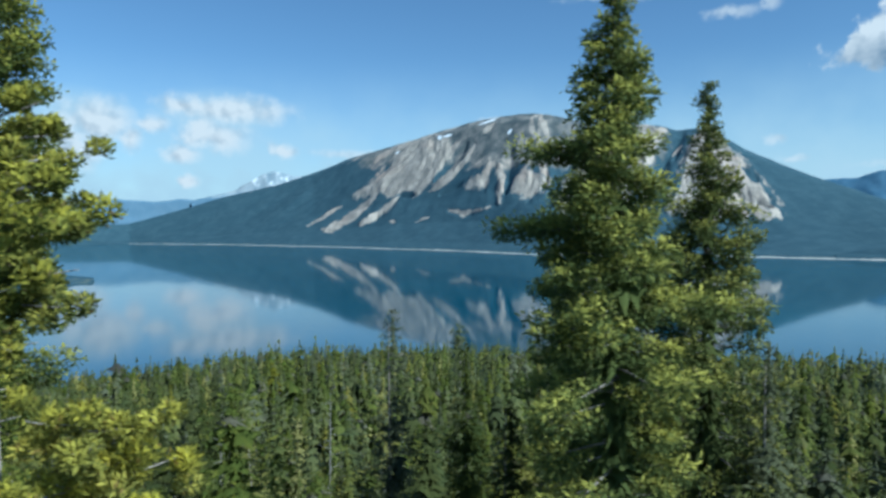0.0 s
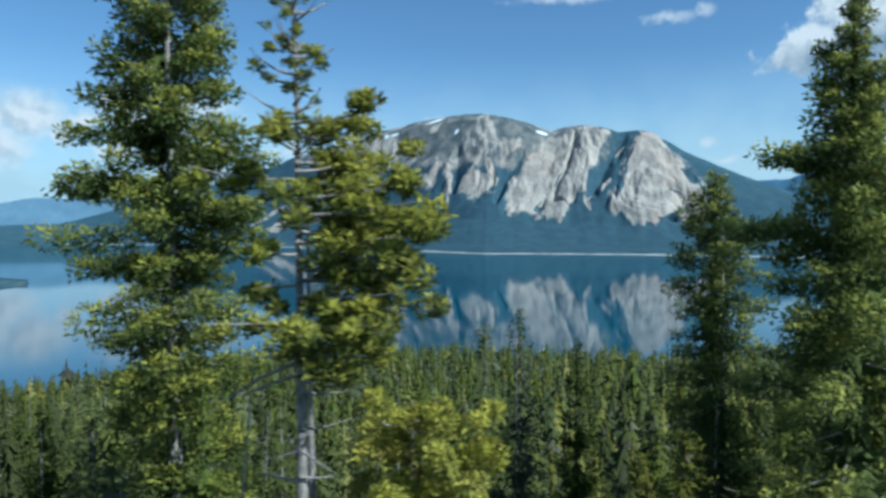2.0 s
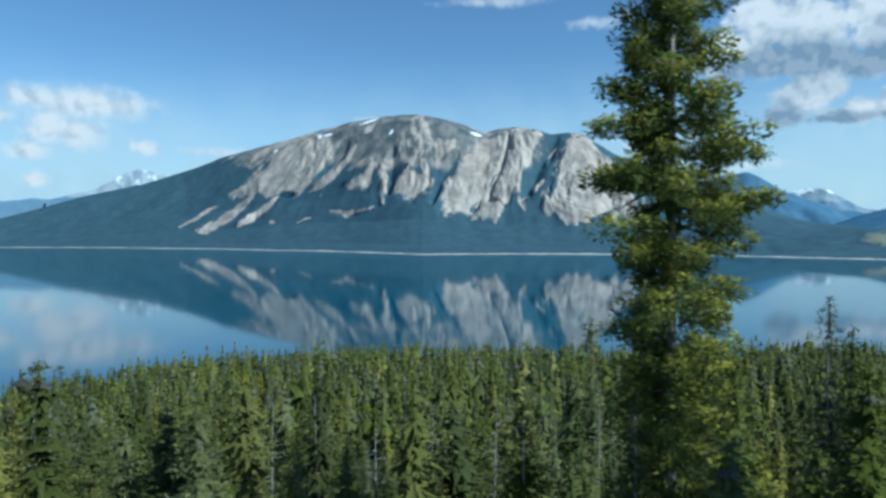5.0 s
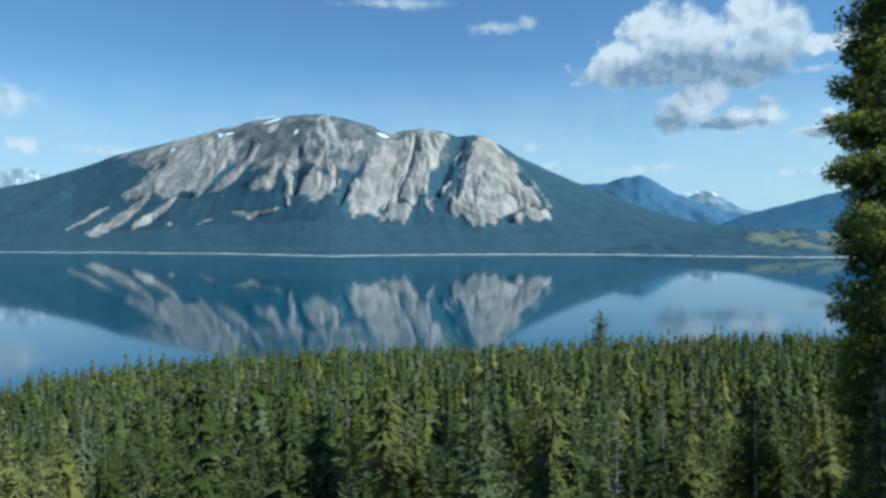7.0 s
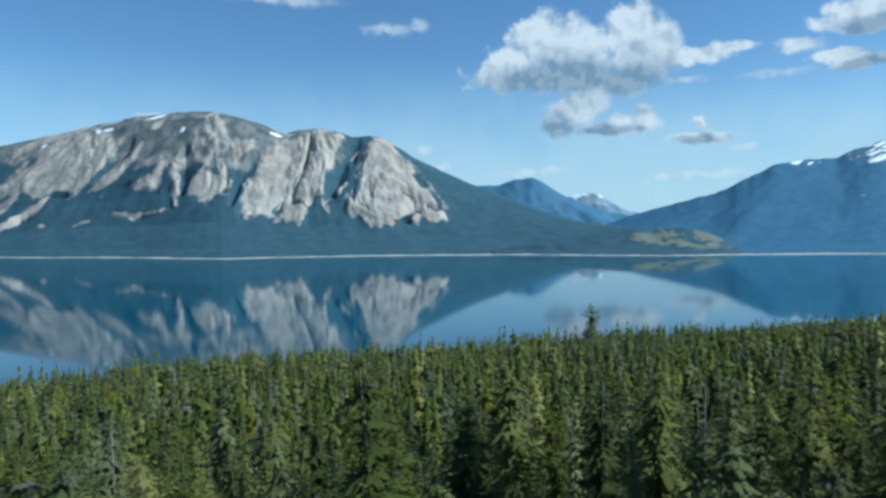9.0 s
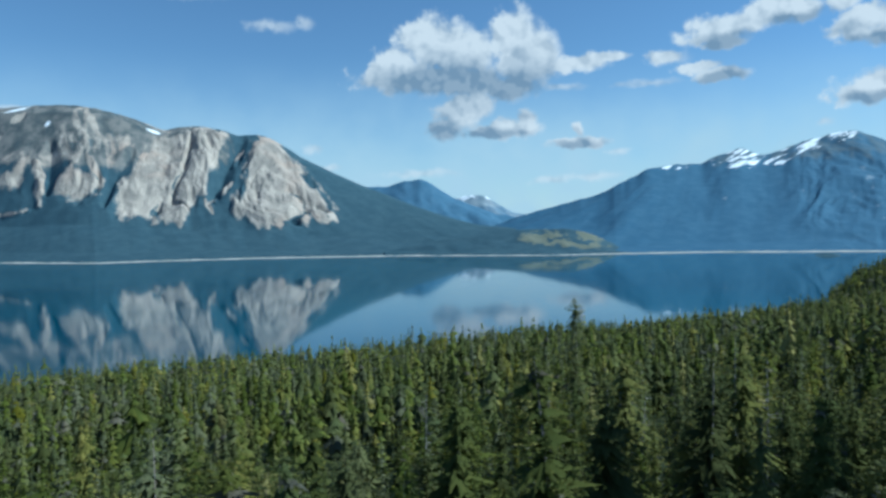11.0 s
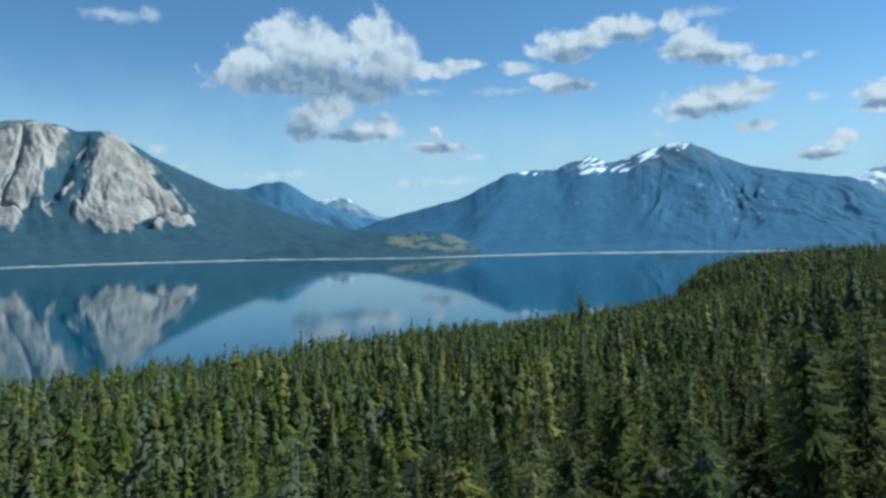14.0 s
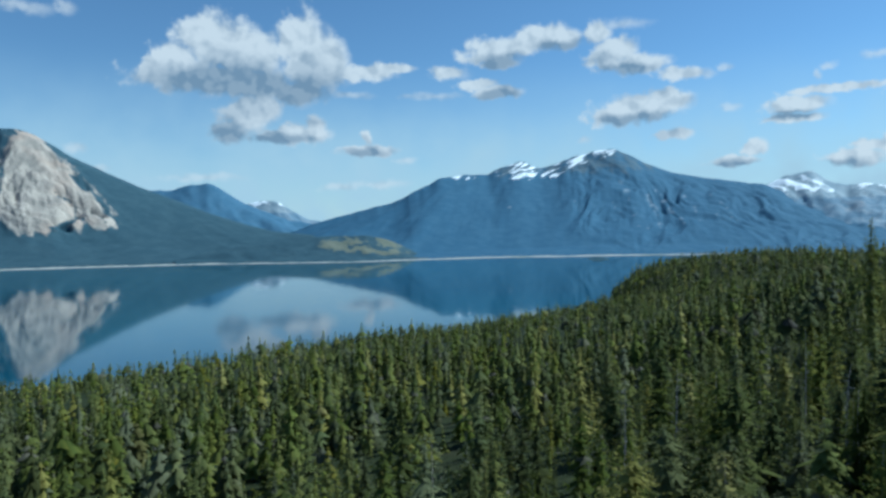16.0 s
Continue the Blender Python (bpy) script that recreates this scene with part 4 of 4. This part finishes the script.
def old_spruce(label, seed, x, y, top, profile, boughs, tufts, count, size, trunk, arms=(), length=0.2, **more):
    place, tall = stand(x, y, top)
    wood = []
    more["arms"] = [(z - place[2], bearing, reach) for z, bearing, reach in arms]

    def crown(rng):
        # Inner skirts are a core painted dark, for shade deep in the crown.
        v, f, t = skirts(rng, tall, [(a, 0.36 * r) for a, r in profile], 56, 11)
        bv, bf, bt = bough_spruce(rng, tall, profile, boughs, tufts, count, size, length, wood=wood, outward=0.2, slim=0.4, **more)
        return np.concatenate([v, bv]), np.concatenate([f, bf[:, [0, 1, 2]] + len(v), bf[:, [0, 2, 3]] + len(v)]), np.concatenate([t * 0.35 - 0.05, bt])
    return spruce("spruce_tree", label, seed, place, tall, crown, trunk, wood=wood)


old_spruce("tall dense green spruce with a forked pointed top", 11, 5.1, 20.3, 108.7,
           [(0, 2.8), (0.3, 2.8), (0.5, 2.55), (0.62, 2.25), (0.71, 1.9), (0.8, 1.4), (0.885, 0.95), (0.95, 0.42), (1, 0.1)], 155, 3, 185, 0.56, 0.27, ragged=0.2, lop=(110, 0.4), arms=((101.3, 282, 3.4), (103.6, 275, 2.5), (99.0, 95, 3.2)))
old_spruce("slender spruce with a thin bare pointed top", 12, 10.1, 26.3, 106.75,
           [(0, 2.8), (0.4, 2.7), (0.55, 2.4), (0.7, 1.75), (0.8, 1.05), (0.88, 0.5), (1, 0.1)], 135, 3, 165, 0.56, 0.23, ragged=0.2)
old_spruce("dark green pointed spruce beside taller trees", 13, 6.1, 31.5, 103.8,
           [(0, 2.6), (0.4, 2.5), (0.7, 2.0), (0.85, 1.45), (0.94, 0.8), (1, 0.15)], 130, 3, 120, 0.54, 0.2, ragged=0.2)
old_spruce("big ragged spruce with heavy boughs and bare lower trunk", 14, -17.2, 25.6, 114.0,
           [(0, 2.3), (0.25, 2.4), (0.42, 2.3), (0.52, 2.5), (0.64, 2.7), (0.74, 2.3), (0.8, 1.8), (0.87, 1.35), (0.94, 0.9), (1, 0.3)], 160, 3, 200, 0.66, 0.34, ragged=0.2, droop=0.35, lop=(322, 0.58),
           arms=((104.8, 262, 3.3), (102.9, 255, 3.3), (103.9, 95, 3.6), (102.0, 100, 3.0), (100.2, 235, 2.8)), length=0.22)


def young_spruce(label, seed, x, y, top, profile, boughs, trunk):
    place, tall = stand(x, y, top)

    def crown(rng):
        # The core's tones are lowered so the crown looks shaded inside.
        v, f, t = skirts(rng, tall, [(a, 0.58 * r) for a, r in profile], int(2.6 * tall), 10, ragged=0.3)
        bv, bf, bt = bough_spruce(rng, tall, profile, boughs, 2, 34, 0.36, 0.24, slim=0.42)
        return np.concatenate([v, bv]), np.concatenate([f, bf[:, [0, 1, 2]] + len(v), bf[:, [0, 2, 3]] + len(v)]), np.concatenate([t * 0.7 - 0.2, bt])
    return spruce("spruce_tree", label, seed, place, tall, crown, trunk, FOREST)


young_spruce("narrow green spruce standing above the younger forest", 15, -2.6, 34.8, 97.2, [(0, 1.5), (0.5, 1.1), (0.8, 0.55), (0.9, 0.45), (1, 0.08)], 120, 0.13)
young_spruce("narrow green spruce standing above the younger forest", 16, 1.2, 37.5, 95.0, [(0, 1.6), (0.5, 1.2), (0.8, 0.6), (1, 0.08)], 120, 0.13)
for seed, x, y, top, wide in ((31, -15.6, 23.6, 96.4, 1.5), (32, -13.6, 26.4, 95.4, 1.4), (33, -19.4, 23.9, 95.0, 1.5), (34, -22.5, 27.0, 94.4, 1.4), (35, 2.2, 22.8, 95.6, 1.4), (36, 11.2, 23.5, 97.2, 1.6)):
    young_spruce("bushy spruce crowded under taller trees", seed, x, y, top, [(0, wide), (0.5, 0.75 * wide), (0.8, 0.35 * wide), (1, 0.05)], 110, 0.12)
young_spruce("club-topped spruce rising over the forest edge", 17, 1.7, 78.9, 90.2, [(0, 2.0), (0.5, 1.4), (0.72, 0.6), (0.85, 0.8), (0.94, 0.75), (1, 0.1)], 120, 0.15)
young_spruce("tall dark spruce above the shaded forest", 18, 59.0, 51.3, 100.6, [(0, 2.2), (0.5, 1.6), (0.8, 0.8), (1, 0.08)], 150, 0.18)


def clump_blades(rng, centre, radius, count, length):
    """A tuft of needle bunches or leaves that open up and out."""
    v, t = tuft(rng, np.array(centre), np.array([0.0, 0.35, 0.94]), radius * 0.55, radius * 0.75, count, length)
    return v, np.arange(len(v)).reshape(-1, 4), t


def pine(label, seed, place, height, limbs, trunks, tuft=0.2, mat=None):
    """A pine with its trunk(s), single limbs and a needle mass on each limb. limbs: height, bearing, reach, rise, number of tufts, tuft radius."""
    rng = np.random.default_rng(seed)
    root = tagged(new("pine_tree"), label, "tree")
    root.matrix_world = pose(*place)
    for dx, dy, h, r in trunks:
        v, f = trunk_mesh(rng, h, r, 9, 14, 0.12)
        mesh_object("trunk", v + np.array([dx, dy, 0]), f, BARK, root, smooth=True)
    for z, b, reach, rise, count, size in limbs:
        out = Vector((math.sin(radians(b)), math.cos(radians(b)), 0))
        end = out * reach + Vector((0, 0, z + rise))
        mid = out * reach * 0.5 + Vector((0, 0, z + rise * 0.2 - 0.1))
        v, f = tube((0, 0, z), mid, end, 0.035 + 0.008 * reach, 0.012)
        limb = mesh_object("limb", v, f, BARK, root, smooth=True)
        if not count:
            continue
        vs, fs, ts, n = [], [], [], 0
        for k in range(count):
            s = 0.22 + 0.83 * (k + rng.random()) / count
            p = out * reach * s + Vector((0, 0, z + rise * s * s)) + Vector(rng.normal(size=3)) * 0.22 * Vector((1, 1, 0.4)).length * 0.6
            v, f, t = clump_blades(rng, p, size * (0.8 + 0.4 * rng.random()), int(190 * size / 0.5), min(tuft, 0.08 + 0.5 * size))
            vs.append(v), fs.append(f + n), ts.append(t)
            n += len(v)
        v = np.concatenate(vs)
        mesh_object("needles", v, np.concatenate(fs), mat or PINE, limb, attrs={"tip": np.concatenate(ts), "tree": np.zeros(len(v))})
    return root


place, tall = stand(-11.4, 15.9, 108.0)
rng = np.random.default_rng(5)
base = place[2]
limbs = []
# east side: long full limbs; elsewhere shorter, sparse towards the top
for z, b, reach, rise, count, size in ((103.9, 85, 2.1, 0.5, 3, 0.45), (102.8, 70, 1.5, 0.4, 3, 0.4), (102.2, 95, 2.6, 0.35, 5, 0.55), (101.4, 75, 3.2, 0.3, 6, 0.6), (100.8, 110, 3.0, 0.2, 6, 0.6),
                                       (100.3, 60, 2.6, 0.1, 5, 0.55), (99.8, 92, 3.0, -0.2, 6, 0.55), (99.2, 120, 2.4, -0.4, 4, 0.5), (100.9, 230, 1.3, 0.3, 2, 0.4),
                                       (101.8, 180, 1.5, 0.2, 3, 0.45), (100.2, 290, 1.2, 0.0, 2, 0.4), (99.5, 170, 2.0, -0.2, 4, 0.5), (103.4, 190, 1.2, 0.3, 3, 0.4),
                                       (102.6, 262, 2.3, 0.3, 4, 0.42), (99.4, 258, 1.9, 0.0, 3, 0.4), (98.4, 285, 2.3, -1.3, 0, 0.0), (98.1, 300, 1.6, -0.6, 0, 0.0)):
    limbs.append((z - base, b, reach, rise, count, size))
for k in range(6):
    z = 98.7 + 0.62 * k
    limbs.append((z - base, 95 + 60 * rng.random(), 3.2 - 0.2 * abs(z - 101.0), 0.25, 5, 0.5))
for k in range(5):
    z = 101.2 + 0.6 * k
    limbs.append((z - base, 25 + 32 * rng.random(), 3.1 - 0.25 * abs(z - 102.0), 0.3, 5, 0.46))
for k in range(36):
    z = 103.2 + 4.7 * rng.random()
    limbs.append((z - base, 360 * rng.random(), (1.5 - 0.2 * (z - 103)) * (0.5 + 0.6 * rng.random()), 0.2 + 0.35 * rng.random(), int(rng.integers(0, 4)), 0.08 + 0.09 * rng.random()))
for k in range(14):
    limbs.append((94.5 - base + 4.5 * rng.random(), 360 * rng.random(), 0.8 + 1.2 * rng.random(), -0.3 + 0.5 * rng.random(), 0, 0))
pine("open-crowned pine with grey twin trunks and bare upper twigs", 21, place, tall, limbs, ((0, 0, tall, 0.2), (0.34, 1.0, tall * 0.78, 0.17)))

place, tall = stand(-8.6, 16.6, 98.0)
limbs = []
for k in range(34):
    z = 91.0 + 5.8 * (k + rng.random()) / 34
    limbs.append((z - place[2], k * 137.5, (2.1 - 0.9 * max(0.0, (z - 95.0) / 3.0)) * (0.75 + 0.4 * rng.random()), 0.35, 4, 0.55))
pine("bushy yellow-green young pine", 22, place, tall, limbs, ((0, 0, tall * 0.95, 0.11),), 0.19, YOUNG_PINE)


# ---- dead trees ----
def dead_tree(label, seed, foot, tip, radius, twigs):
    """A bare weathered stem with a few broken twigs."""
    rng = np.random.default_rng(seed)
    root = tagged(new("dead_tree"), label, "dead tree")
    root.matrix_world = pose(*foot)
    top = Vector(tip) - Vector(foot)
    bow = top * 0.5 + Vector((0.25 * rng.normal(), 0.25 * rng.normal(), 0))
    v, f = tube((0, 0, 0), bow, top, radius, 0.015, 7, 10)
    mesh_object("stem", v, f, DEAD_WOOD, root, smooth=True)
    for k in range(twigs):
        s = 0.35 + 0.6 * (k + rng.random()) / twigs
        p = bow * (2 * s * (1 - s)) + top * s * s
        a, reach = 6.28 * rng.random(), (1.5 - s) * (0.5 + 0.9 * rng.random())
        out = Vector((math.cos(a), math.sin(a), 0)) * reach
        v, f = tube(p, p + out * 0.5 + Vector((0, 0, 0.12 * reach)), p + out + Vector((0, 0, (0.5 * rng.random() - 0.15) * reach)), 0.035, 0.008, 5, 5)
        mesh_object("twig", v, f, DEAD_WOOD, root, smooth=True)


dead_tree("leaning bare grey stem beside a pine", 61, (-13.9, 17.9, hill_height(-13.9, 17.9) - 0.2), (-12.7, 17.5, 98.2), 0.09, 5)
for seed, x, y, top in ((62, -20.1, 41.1, 90.6), (63, -27.0, 46.0, 88.6), (64, -34.5, 62.0, 86.8), (65, -20.5, 62.0, 85.4), (66, -9.0, 52.0, 88.8)):
    dead_tree("weathered grey dead spruce with broken twigs", seed, (x, y, hill_height(x, y) - 0.2), (x + 0.3, y, top), 0.12, 16)


# ---- shrubs ----
def shrub(seed, x, y, height, wide):
    rng = np.random.default_rng(seed)
    z = hill_height(x, y)
    root = tagged(new("shrub"), "bright green leafy willow shrub on the slope", "shrub", "leafy shrubs")
    root.matrix_world = pose(x, y, z - 0.1)
    for k in range(4):
        a = 1.6 * k + rng.random()
        out = Vector((math.cos(a), math.sin(a), 0)) * wide * 0.45
        v, f = tube((0, 0, 0), out * 0.4 + Vector((0, 0, height * 0.5)), out + Vector((0, 0, height * 0.9)), 0.06, 0.015)
        mesh_object("stem", v, f, BARK, root, smooth=True)
    vs, ts = [], []
    for k in range(40):
        p = rng.normal(size=3)
        p /= np.linalg.norm(p)
        c = p * np.array([wide * 0.5, wide * 0.5, height * 0.36]) * (0.6 + 0.4 * rng.random()) + np.array([0, 0, height * 0.6])
        v, f, t = clump_blades(rng, c, 0.8, 60, 0.26)
        vs.append(v), ts.append(t)
    v = np.concatenate(vs)
    mesh_object("leaves", v, np.arange(len(v)).reshape(-1, 4), LEAF, root, attrs={"tip": np.concatenate(ts), "tree": np.zeros(len(v))})


SHRUBS = [(-70.0, 74.0, 7.4, 3.6), (-73.6, 76.5, 6.8, 3.2), (-66.4, 71.0, 6.4, 3.2), (-48.4, 33.0, 5.5, 3.2), (-78.0, 72.0, 6.0, 3.2), (-40.0, 31.0, 4.5, 2.6)]
for n, row in enumerate(SHRUBS):
    shrub(300 + n, *row)


# ---- forest ----
PATH_LINE = [(0, 0), (-12, 0), (-27, 1), (-43, 4.5), (-55, 9), (-69, 18), (-80, 27.5), (-91, 40)]


def from_path(x, y):
    best = 1e9
    for (ax, ay), (bx, by) in zip(PATH_LINE, PATH_LINE[1:]):
        t = max(0.0, min(1.0, ((x - ax) * (bx - ax) + (y - ay) * (by - ay)) / ((bx - ax) ** 2 + (by - ay) ** 2)))
        best = min(best, math.hypot(x - ax - t * (bx - ax), y - ay - t * (by - ay)))
    return best


HEROES = [(5.1, 20.3, 4.0), (8.3, 21, 3), (6.1, 31.5, 3), (-17.2, 25.6, 4), (-11.4, 15.9, 3.5), (-8.6, 16.6, 3), (-2.6, 34.8, 2.5), (1.2, 37.5, 2.5), (1.7, 78.9, 3), (59, 51.3, 3), (-15.6, 23.6, 2), (-13.6, 26.4, 2), (-19.4, 23.9, 2), (-22.5, 27, 2), (2.2, 22.8, 2), (11.2, 23.5, 2)] + [(row[0], row[1], 3.0) for row in SHRUBS] + [(-20.1, 41.1, 1.6), (-27.0, 46.0, 1.6), (-34.5, 62.0, 1.6), (-20.5, 62.0, 1.6), (-9.0, 52.0, 1.6)] + [(-79.5, 57.0, 6.5), (-75.5, 65.0, 5.0), (-72.0, 69.5, 3.5)]


def scatter():
    """Places of forest trees: x, y, ground, height, distance from the path."""
    rng = np.random.default_rng(77)
    out = []

    def grow(step, near, far, b0, b1, tall):
        for gx in np.arange(-330, 900, step):
            for gy in np.arange(-40, 900, step):
                x, y = gx + step * 1.8 * (rng.random() - 0.5), gy + step * 1.8 * (rng.random() - 0.5)
                b = math.degrees(math.atan2(x - HUB.x, y - HUB.y))
                if not b0 < b < b1:
                    continue
                d = from_path(x, y)
                if not near <= d < far or (d < 22 and (x - HUB.x) * 0.41 + (y - HUB.y) * 0.91 < 0):
                    continue
                if any(math.hypot(x - hx, y - hy) < hr for hx, hy, hr in HEROES):
                    continue
                z = hill_height(x, y)
                if z < 0.8:
                    continue
                h = tall * (0.45 + 0.55 * rng.random()) + (6.0 * rng.random() if rng.random() < 0.2 and d > 40 else 0.0)
                h *= 1 + 0.32 * noise.noise(Vector((x * 0.05, y * 0.05, 1.7)))
                if d < 75 and rng.random() < 0.92:
                    h = max(3.0, min(h, 99.3 - 0.8 * float(table(b, HILL_SLOPE)) * d - z))
                out.append((x, y, z, h, d))
    grow(7.6, 19, 95, -75, 112, 12.5)
    grow(6.2, 19, 95, -75, 112, 8.5)
    tall_ones = len(out)
    grow(5.2, 19, 95, -70, 110, 4.2)
    low, out[tall_ones:] = out[tall_ones:], []
    grow(5.3, 95, 260, -46, 100, 11.5)
    grow(8.4, 260, 900, -42, 96, 12.5)
    grow(9.0, 470, 950, 62, 92, 17.0)
    return out, low


def forest():
    places, low = scatter()
    places.sort(key=lambda p: p[4])
    rng = np.random.default_rng(3)

    def shape(r, wide):
        """Uneven cones, some with a club-like top, some slim."""
        club, lump = r.random() ** 2, [0.78 + 0.44 * r.random() for _ in range(5)]
        return [(0, 0.9 * wide), (0.15, wide * lump[0]), (0.35, 0.88 * wide * lump[1]), (0.5, 0.74 * wide * lump[2]), (0.65, (0.55 + 0.12 * club) * wide * lump[3]), (0.8, (0.34 + 0.2 * club) * wide * lump[4]),
                (0.93, (0.16 + 0.24 * club) * wide), (1, 0.07)]

    def body(r, prof, boughs, tufts, count, size, length, tiers):
        """An inner body painted dark as crown shade, with bough cushions over it, as triangles."""
        v, f, t = skirts(r, 11.0, [(a, 0.62 * q) for a, q in prof], tiers, 10 if tiers > 24 else 7, ragged=0.32)
        bv, bf, bt = bough_spruce(r, 11.0, prof, boughs, tufts, count, size, length, ragged=0.25, low=0.08, outward=0.8, slim=0.42)
        bf = np.concatenate([bf[:, [0, 1, 2]], bf[:, [0, 2, 3]]]) + len(v)
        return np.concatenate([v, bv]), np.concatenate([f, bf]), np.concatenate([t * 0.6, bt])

    models = []
    for k in range(10):
        prof = shape(rng, 1.65 + 1.0 * rng.random())
        models.append(spruce("spruce_tree", "green spruce of the hillside forest", 100 + k, (0, 0, 0), 11.0,
                             lambda r, prof=prof, k=k: body(r, prof, 150, 1, 16, 0.32, 0.24, 34) if k < 5 else body(r, prof, 110, 1, 10, 0.36, 0.30, 28), 0.1, FOREST, "spruces of the near forest"))
    near, rest = places[:300], places[300:]
    for n, (x, y, z, h, d) in enumerate(near):
        s = h / 11.0
        m = Matrix.LocRotScale((x, y, z - 0.15), Euler((rng.normal() * 0.02, rng.normal() * 0.02, 6.28 * rng.random())), (s * (0.85 + 0.5 * rng.random()), s * (0.85 + 0.5 * rng.random()), s))
        src = models[n % 5 if n < 130 else 5 + n % 5]
        if n < 5 or 130 <= n < 135:
            src.matrix_basis = m
        else:
            ob = copy_thing(src, m)
            ob.matrix_basis = m

    def joined(name, label, some, tiers, points, blades, variants, full=False):
        shapes = []
        for k in range(variants):
            r = np.random.default_rng(500 + k + tiers)
            prof = shape(r, 1.6 + 1.0 * r.random())
            shapes.append(body(r, prof, *blades, tiers) if full else whole_spruce(r, 11.0, prof, tiers, points, blades))
        vs, fs, ts, tr, n = [], [], [], [], 0
        for x, y, z, h, d in some:
            v, f, t = shapes[int(rng.integers(variants))]
            a, s = 6.28 * rng.random(), h / 11.0
            fat = s * (0.7 + 0.75 * rng.random())
            c, q = math.cos(a) * fat, math.sin(a) * fat
            p = np.stack([v[:, 0] * c - v[:, 1] * q + x, v[:, 0] * q + v[:, 1] * c + y, v[:, 2] * s + z - 0.15], 1)
            vs.append(p), fs.append(f + n), ts.append(t), tr.append(np.full(len(v), rng.random()))
            n += len(v)
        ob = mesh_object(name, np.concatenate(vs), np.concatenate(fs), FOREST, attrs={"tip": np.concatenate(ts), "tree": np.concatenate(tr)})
        tagged(ob, label, "forest", kind="stuff")
    joined("forest", "dense spruce forest on the slope", [p for p in rest if p[4] < 95], 20, 6, (36, 1, 6, 0.44, 0.46), 8, True)
    joined("undergrowth", "low young spruces and brush between the taller trees", low, 11, 6, (16, 1, 6, 0.6, 0.5), 6, True)
    joined("forest", "spruce forest further down the slope", [p for p in rest if 95 <= p[4] < 260], 8, 4, (9, 3, 1, 0.26, 0.5), 8)
    joined("forest", "far spruce forest along the near lake shore", [p for p in rest if p[4] >= 260], 5, 3, (5, 2, 1, 0.3, 0.6), 6)


forest()
